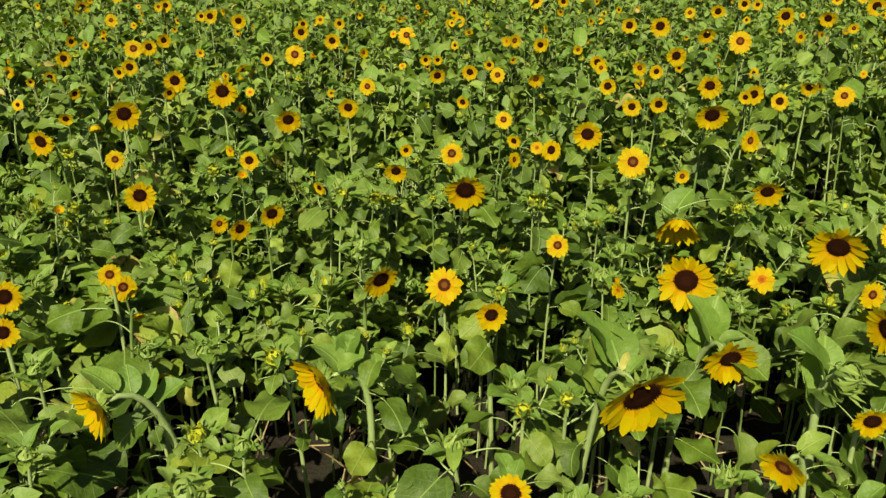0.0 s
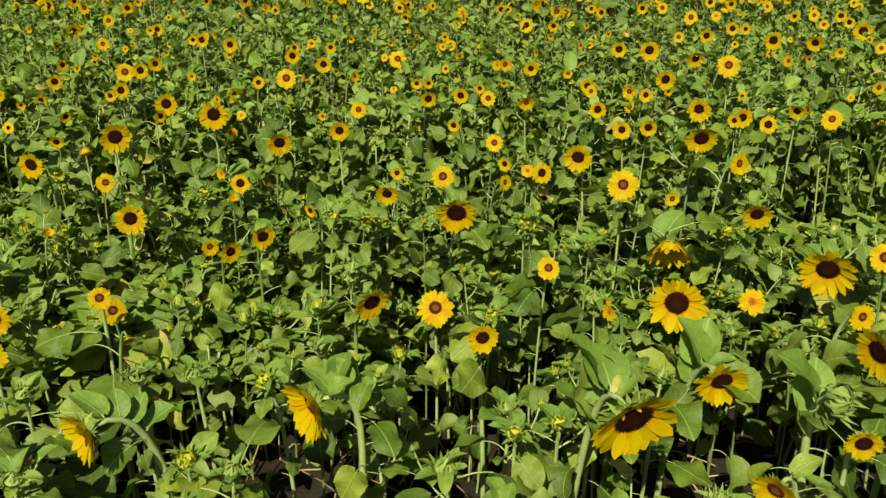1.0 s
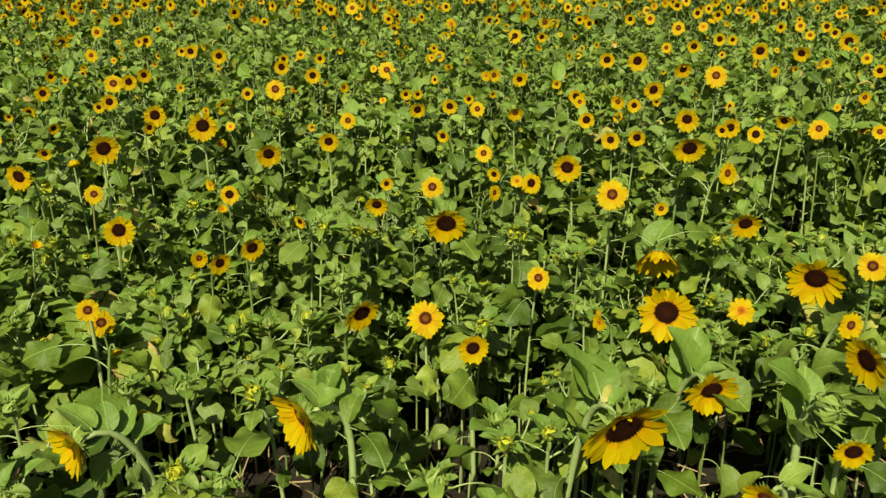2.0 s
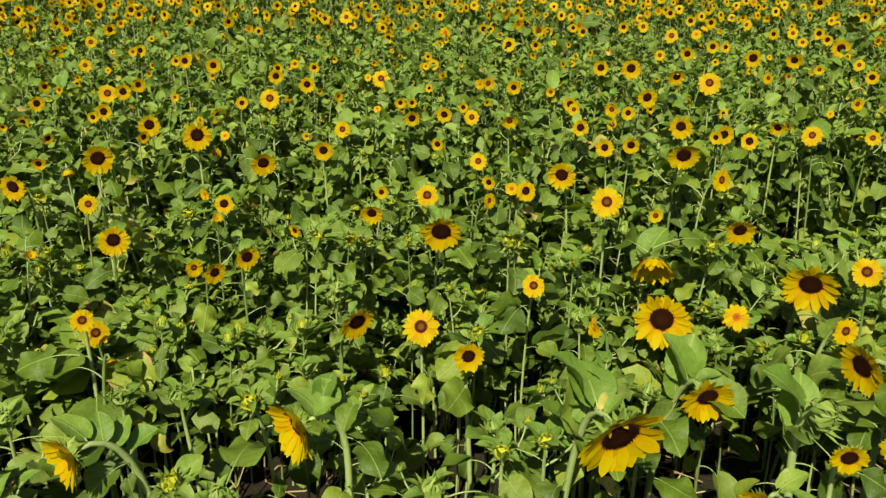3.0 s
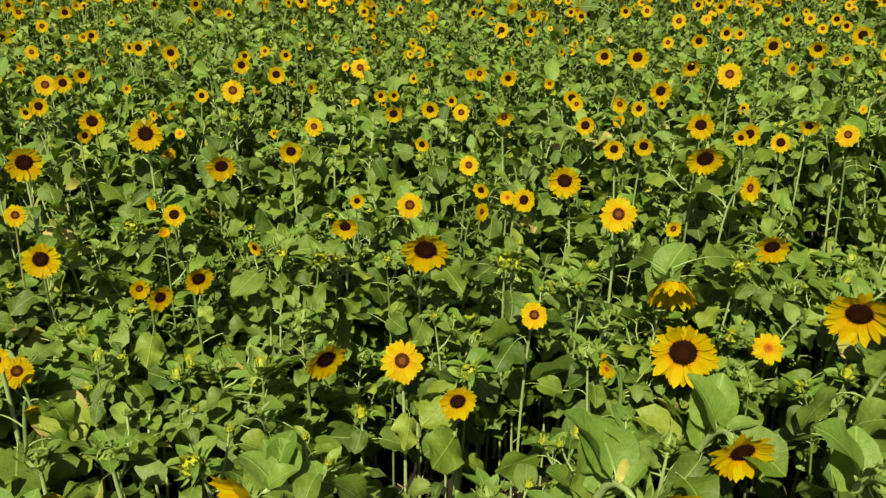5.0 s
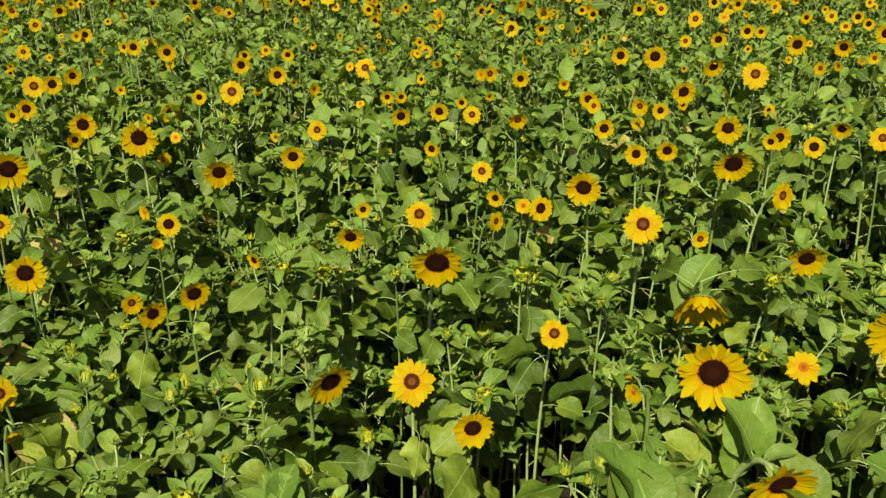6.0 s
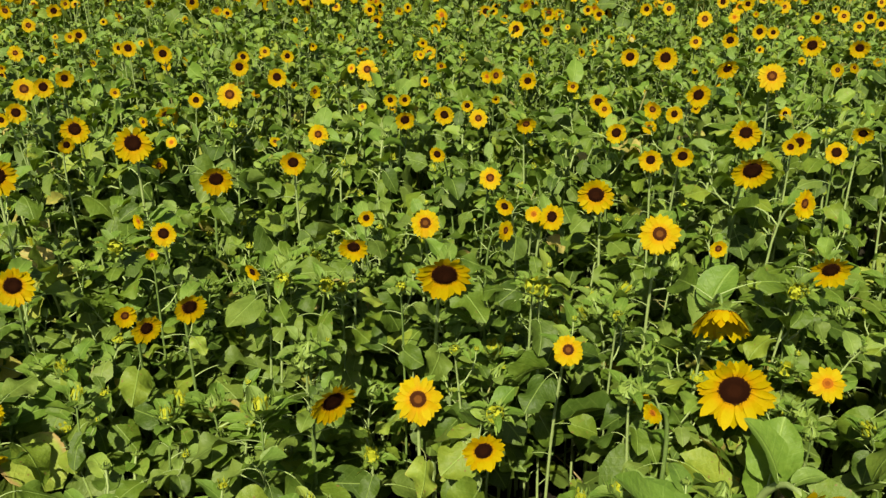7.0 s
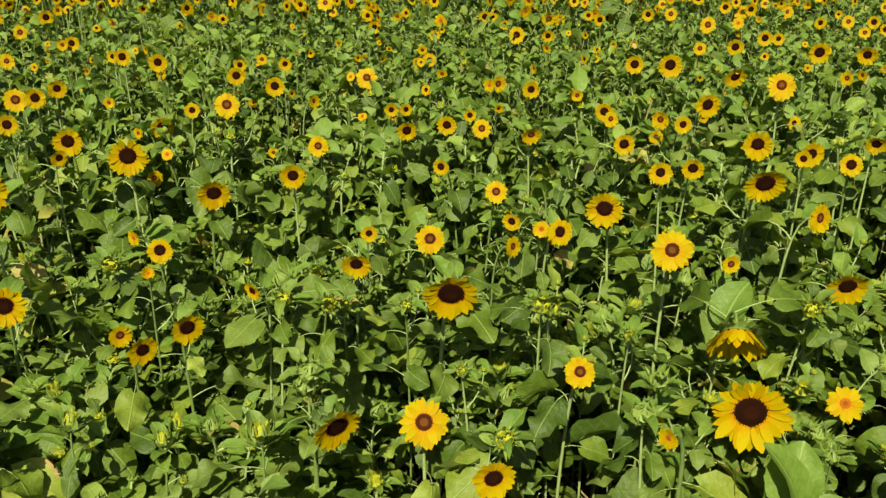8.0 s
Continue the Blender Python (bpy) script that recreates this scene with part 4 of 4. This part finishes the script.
# rows of the crop, closer together where it grows smaller
spots, margin, y, thin = [], [], -2.6, random.Random(5)
while y < 12.0:
    step = (0.095 + 0.10 * vigour(y)) * float(np.interp(y, [2.2, 3.0, 3.4, 5.0, 6.5], [1.0, 0.84, 0.79, 0.82, 0.93]))
    for i in range(int(16 / step)):
        px, py = -8 + i * step + rnd.uniform(-0.4, 0.4) * step, y + rnd.uniform(-0.4, 0.4) * step
        if abs(px) < 0.53 * py + 0.5 and 1.35 < py < 10.0:
            if not too_close(px, py) and not (bare_patch(px, py) and thin.random() < 0.8) and thin.random() < float(np.interp(py, [1.3, 1.7, 2.4, 3.0, 3.15, 3.3], [0.9, 0.5, 0.28, 0.28, 0.5, 1.0])):
                spots.append((px, py))
        elif thin.random() < 0.4:
            margin.append((px, py))
    y += step
# shorter plants that fill the flank where the crop grows taller
short = random.Random(21)
under = [(x, y) for x, y in ((short.uniform(-2.6, 2.6), short.uniform(3.1, 4.2)) for i in range(230)) if abs(x) < 0.53 * y + 0.5 and not (-0.5 < x < 0.5 and y < 3.4)]
under += [(short.uniform(-2.2, -0.65), short.uniform(3.45, 4.4)) for i in range(70)]
under += [(short.uniform(-2.4, -1.0), short.uniform(3.9, 5.0)) for i in range(40)]
under += [(short.uniform(-0.55, 0.55) * y, y) for y in (short.uniform(3.5, 4.9) for i in range(120))]
near = sorted((s for s in spots if abs(s[0]) < 0.55 * s[1] + 0.15 and s[1] > 1.3), key=lambda s: s[1])[: 300 - len(taken)]
named = set(near)
for x, y in near:
    h = cap_height(x, y, crop_top(y) - (rnd.uniform(0.06, 0.42) if y < 2.9 else rnd.uniform(0.03, 0.24)))
    kind = "opening_bud" if rnd.random() < 0.25 else "green_bud"
    grow(x, y, h, rnd.uniform(0.055, 0.090), rnd.uniform(-180, 180), rnd.uniform(50, 85), kind)


# ---------------------------------------------------------------- the rest of the field, in one mass
def plant_geo(seed, family, flower, scale, fine):
    """A whole plant of height 1 as one form, standing at the origin."""
    r = random.Random(seed)
    size = r.uniform(0.12, 0.20) * (0.20 + 0.65 * scale) * (0.5 if flower == 2 else 1.0) if flower else r.uniform(0.05, 0.08) * scale
    way = facing(r.uniform(-40, 40), r.uniform(-16, 26)) if flower else facing(r.uniform(-180, 180), r.uniform(45, 85))
    path = stem_path(r, Vector((0, 0, 1)), way, size, 7 if family in (MID, HALF) else (3 if fine else 2))
    path = [p - Vector((path[0].x, path[0].y, 0)) for p in path]
    n = len(path)
    some = [tube(path, [(0.0072 - 0.003 * i / n) * (0.4 + 0.6 * scale) for i in range(n)], 5 if family in (MID, HALF) else 3, S_PALE if r.random() < (0.3 if family in (MID, HALF) else 0.6) else S_STEM, False)]
    for kind, number, m in leaf_plan(r, path, (r.randint(10, 12) if family is MID else r.randint(13, 15)) if family in (MID, HALF) else ((14 if scale > 0.45 else 11) if fine else 8), r.uniform(0.125, 0.17) * ((scale * 1.12 if family is MID else scale) if fine else 1.6), way, 0.18 if scale == 0.80 else 0.30):
        some.append(moved(family[kind][number % len(family[kind])], m))
    if fine:
        for i in range(2 if family is MID else 1):
            some.append(moved(shoot_geo(seed + 31 * i, FAR if family in (MID, HALF) else OUT, 4, False), shoot_pose(r, path, 0.14 * scale, way)))
    at = Matrix.Translation(path[-1] + way * size * 0.09) @ Matrix.Diagonal((1, 1, 0.76, 1)) @ head_pose((0, 0, 0), way)      # undoes the stretch to the plant's height
    if flower:
        slot = r.choice([S_DARK, S_DARK, S_DARK, S_RING, S_RING, S_ORANGE])
        disc = size / 2 * r.uniform(0.34, 0.44)
        parts = [moved(disc_geo(slot, 0, seed, not fine), Matrix.Diagonal((disc, disc, disc, 1)))]
        if fine:
            parts.append(head_back(disc, 9, seed, 8))
        for k, m in petal_poses(r, way, size / 2, disc, 18 if fine else 7):
            m = m @ Matrix.Diagonal((1, 1.6 if fine else 2.8, 1, 1))
            parts.append(moved(PETALS_LOW[k % len(PETALS_LOW)], m))
        some.append(moved(joined(parts), at))
    elif fine:
        some.append(moved(bud_geo(size * 0.43, r.random() < 0.34, seed, 8 if family in (MID, HALF) else 5), at))
    return joined(some)


def seen_part(x, y):
    """The stretch of the field whose flowers all stand as single plants."""
    return abs(x) < 0.52 * y + 0.2 and y < 7.0


def mass(name, label, places, family, seeds, share, low=(1.0, 1.0)):
    r = random.Random(seeds)
    forms = {}

    def form(band, blooms, number):
        key = (band, blooms, number)
        if key not in forms:
            forms[key] = plant_geo(seeds + band * 1000 + number + 100 * blooms, (MID, HALF, FAR, OUT)[band] if family is MID else OUT, blooms,
                                   (1.08, 0.80, 0.57, 0.44)[band], family is MID)
        return key

    use = {}
    for x, y in places:
        blooms = int(r.random() < share(x, y))
        if blooms and family is MID and seen_part(x, y):
            blooms = 2      # a small late flower, half hidden among the leaves
        h = crop_top(y) + (0, r.uniform(-0.08, 0.05), -r.uniform(0.03, 0.16))[blooms] - (0 if blooms else r.uniform(0.01, 0.17))
        h = h if blooms == 1 else cap_height(x, y, h) * r.uniform(*low)
        wide = r.uniform(0.88, 1.12)
        spin = radians(r.gauss(0, 26) - math.degrees(math.atan2(x, y)) * 0.6) if blooms else r.uniform(0, 6.3)
        band = (y + r.uniform(-0.4, 0.4) > 3.3) + (y + r.uniform(-0.5, 0.5) > 5.0) + (y + r.uniform(-0.6, 0.6) > 7.2)
        key = form(band if family is MID else 1, blooms, r.randrange(10))
        use.setdefault(key, []).append(Matrix.Translation((x, y, 0)) @ turn_z(spin) @ Matrix.Diagonal((wide, wide, h, 1)))
    g = joined(repeated(forms[key], mats) for key, mats in sorted(use.items()))
    return tagged(new(name, mesh_of(name, g)), label, "sunflowers", kind="stuff")


mass("sunflower_crop", "dense green sunflower plants with yellow blooms", [s for s in spots if s not in named], MID, 4000,
     lambda x, y: float(np.interp(y, [3.3, 4.5], [0.0, 0.16])) if seen_part(x, y) else (0.36 if y > 4.0 else 0.06))

mass("sunflower_undergrowth", "short leafy sunflower plants under the taller ones", under, MID, 4700, lambda x, y: 0.0, (0.66, 0.97))

mass("sunflower_crop_margin", "dense sunflower plants at the sides of the crop", margin, OUT, 6000, lambda x, y: 0.2 if y > 4.0 else 0.05)

outer = []
STEP = 0.56
for j in range(int(26 / STEP)):
    for i in range(int(36 / STEP)):
        x = -18 + i * STEP + rnd.uniform(-0.2, 0.2)
        y = -2.6 + j * STEP + rnd.uniform(-0.2, 0.2)
        if y > 12.0 or abs(x) > 8.0:
            outer.append((x, y))
mass("far_sunflower_crop", "far part of the sunflower crop in bloom", outer, OUT, 7000, lambda x, y: 0.2)


# ---------------------------------------------------------------- dry stalks on the soil
def litter():
    r = random.Random(77)
    some = []
    for i in range(640):
        y = r.uniform(1.2, 5.6)
        x = r.uniform(-1, 1) * (0.6 * y + 0.4)
        a, l, e = r.uniform(0, 6.3), r.uniform(0.12, 0.45), abs(r.gauss(0.15, 0.5))
        p = Vector((x, y, 0.02))
        q = p + Vector((math.cos(a) * math.cos(e), math.sin(a) * math.cos(e), math.sin(e))) * l
        mid = p.lerp(q, 0.5) + Vector((r.uniform(-0.02, 0.02), r.uniform(-0.02, 0.02), 0.02))
        some.append(tube([p, mid, q], [0.005, 0.004, 0.0025], 4, S_STRAW))
    return tagged(new("straw_litter", mesh_of("straw_litter", joined(some))), "dry broken stalks lying on the soil", "straw", kind="stuff")


litter()
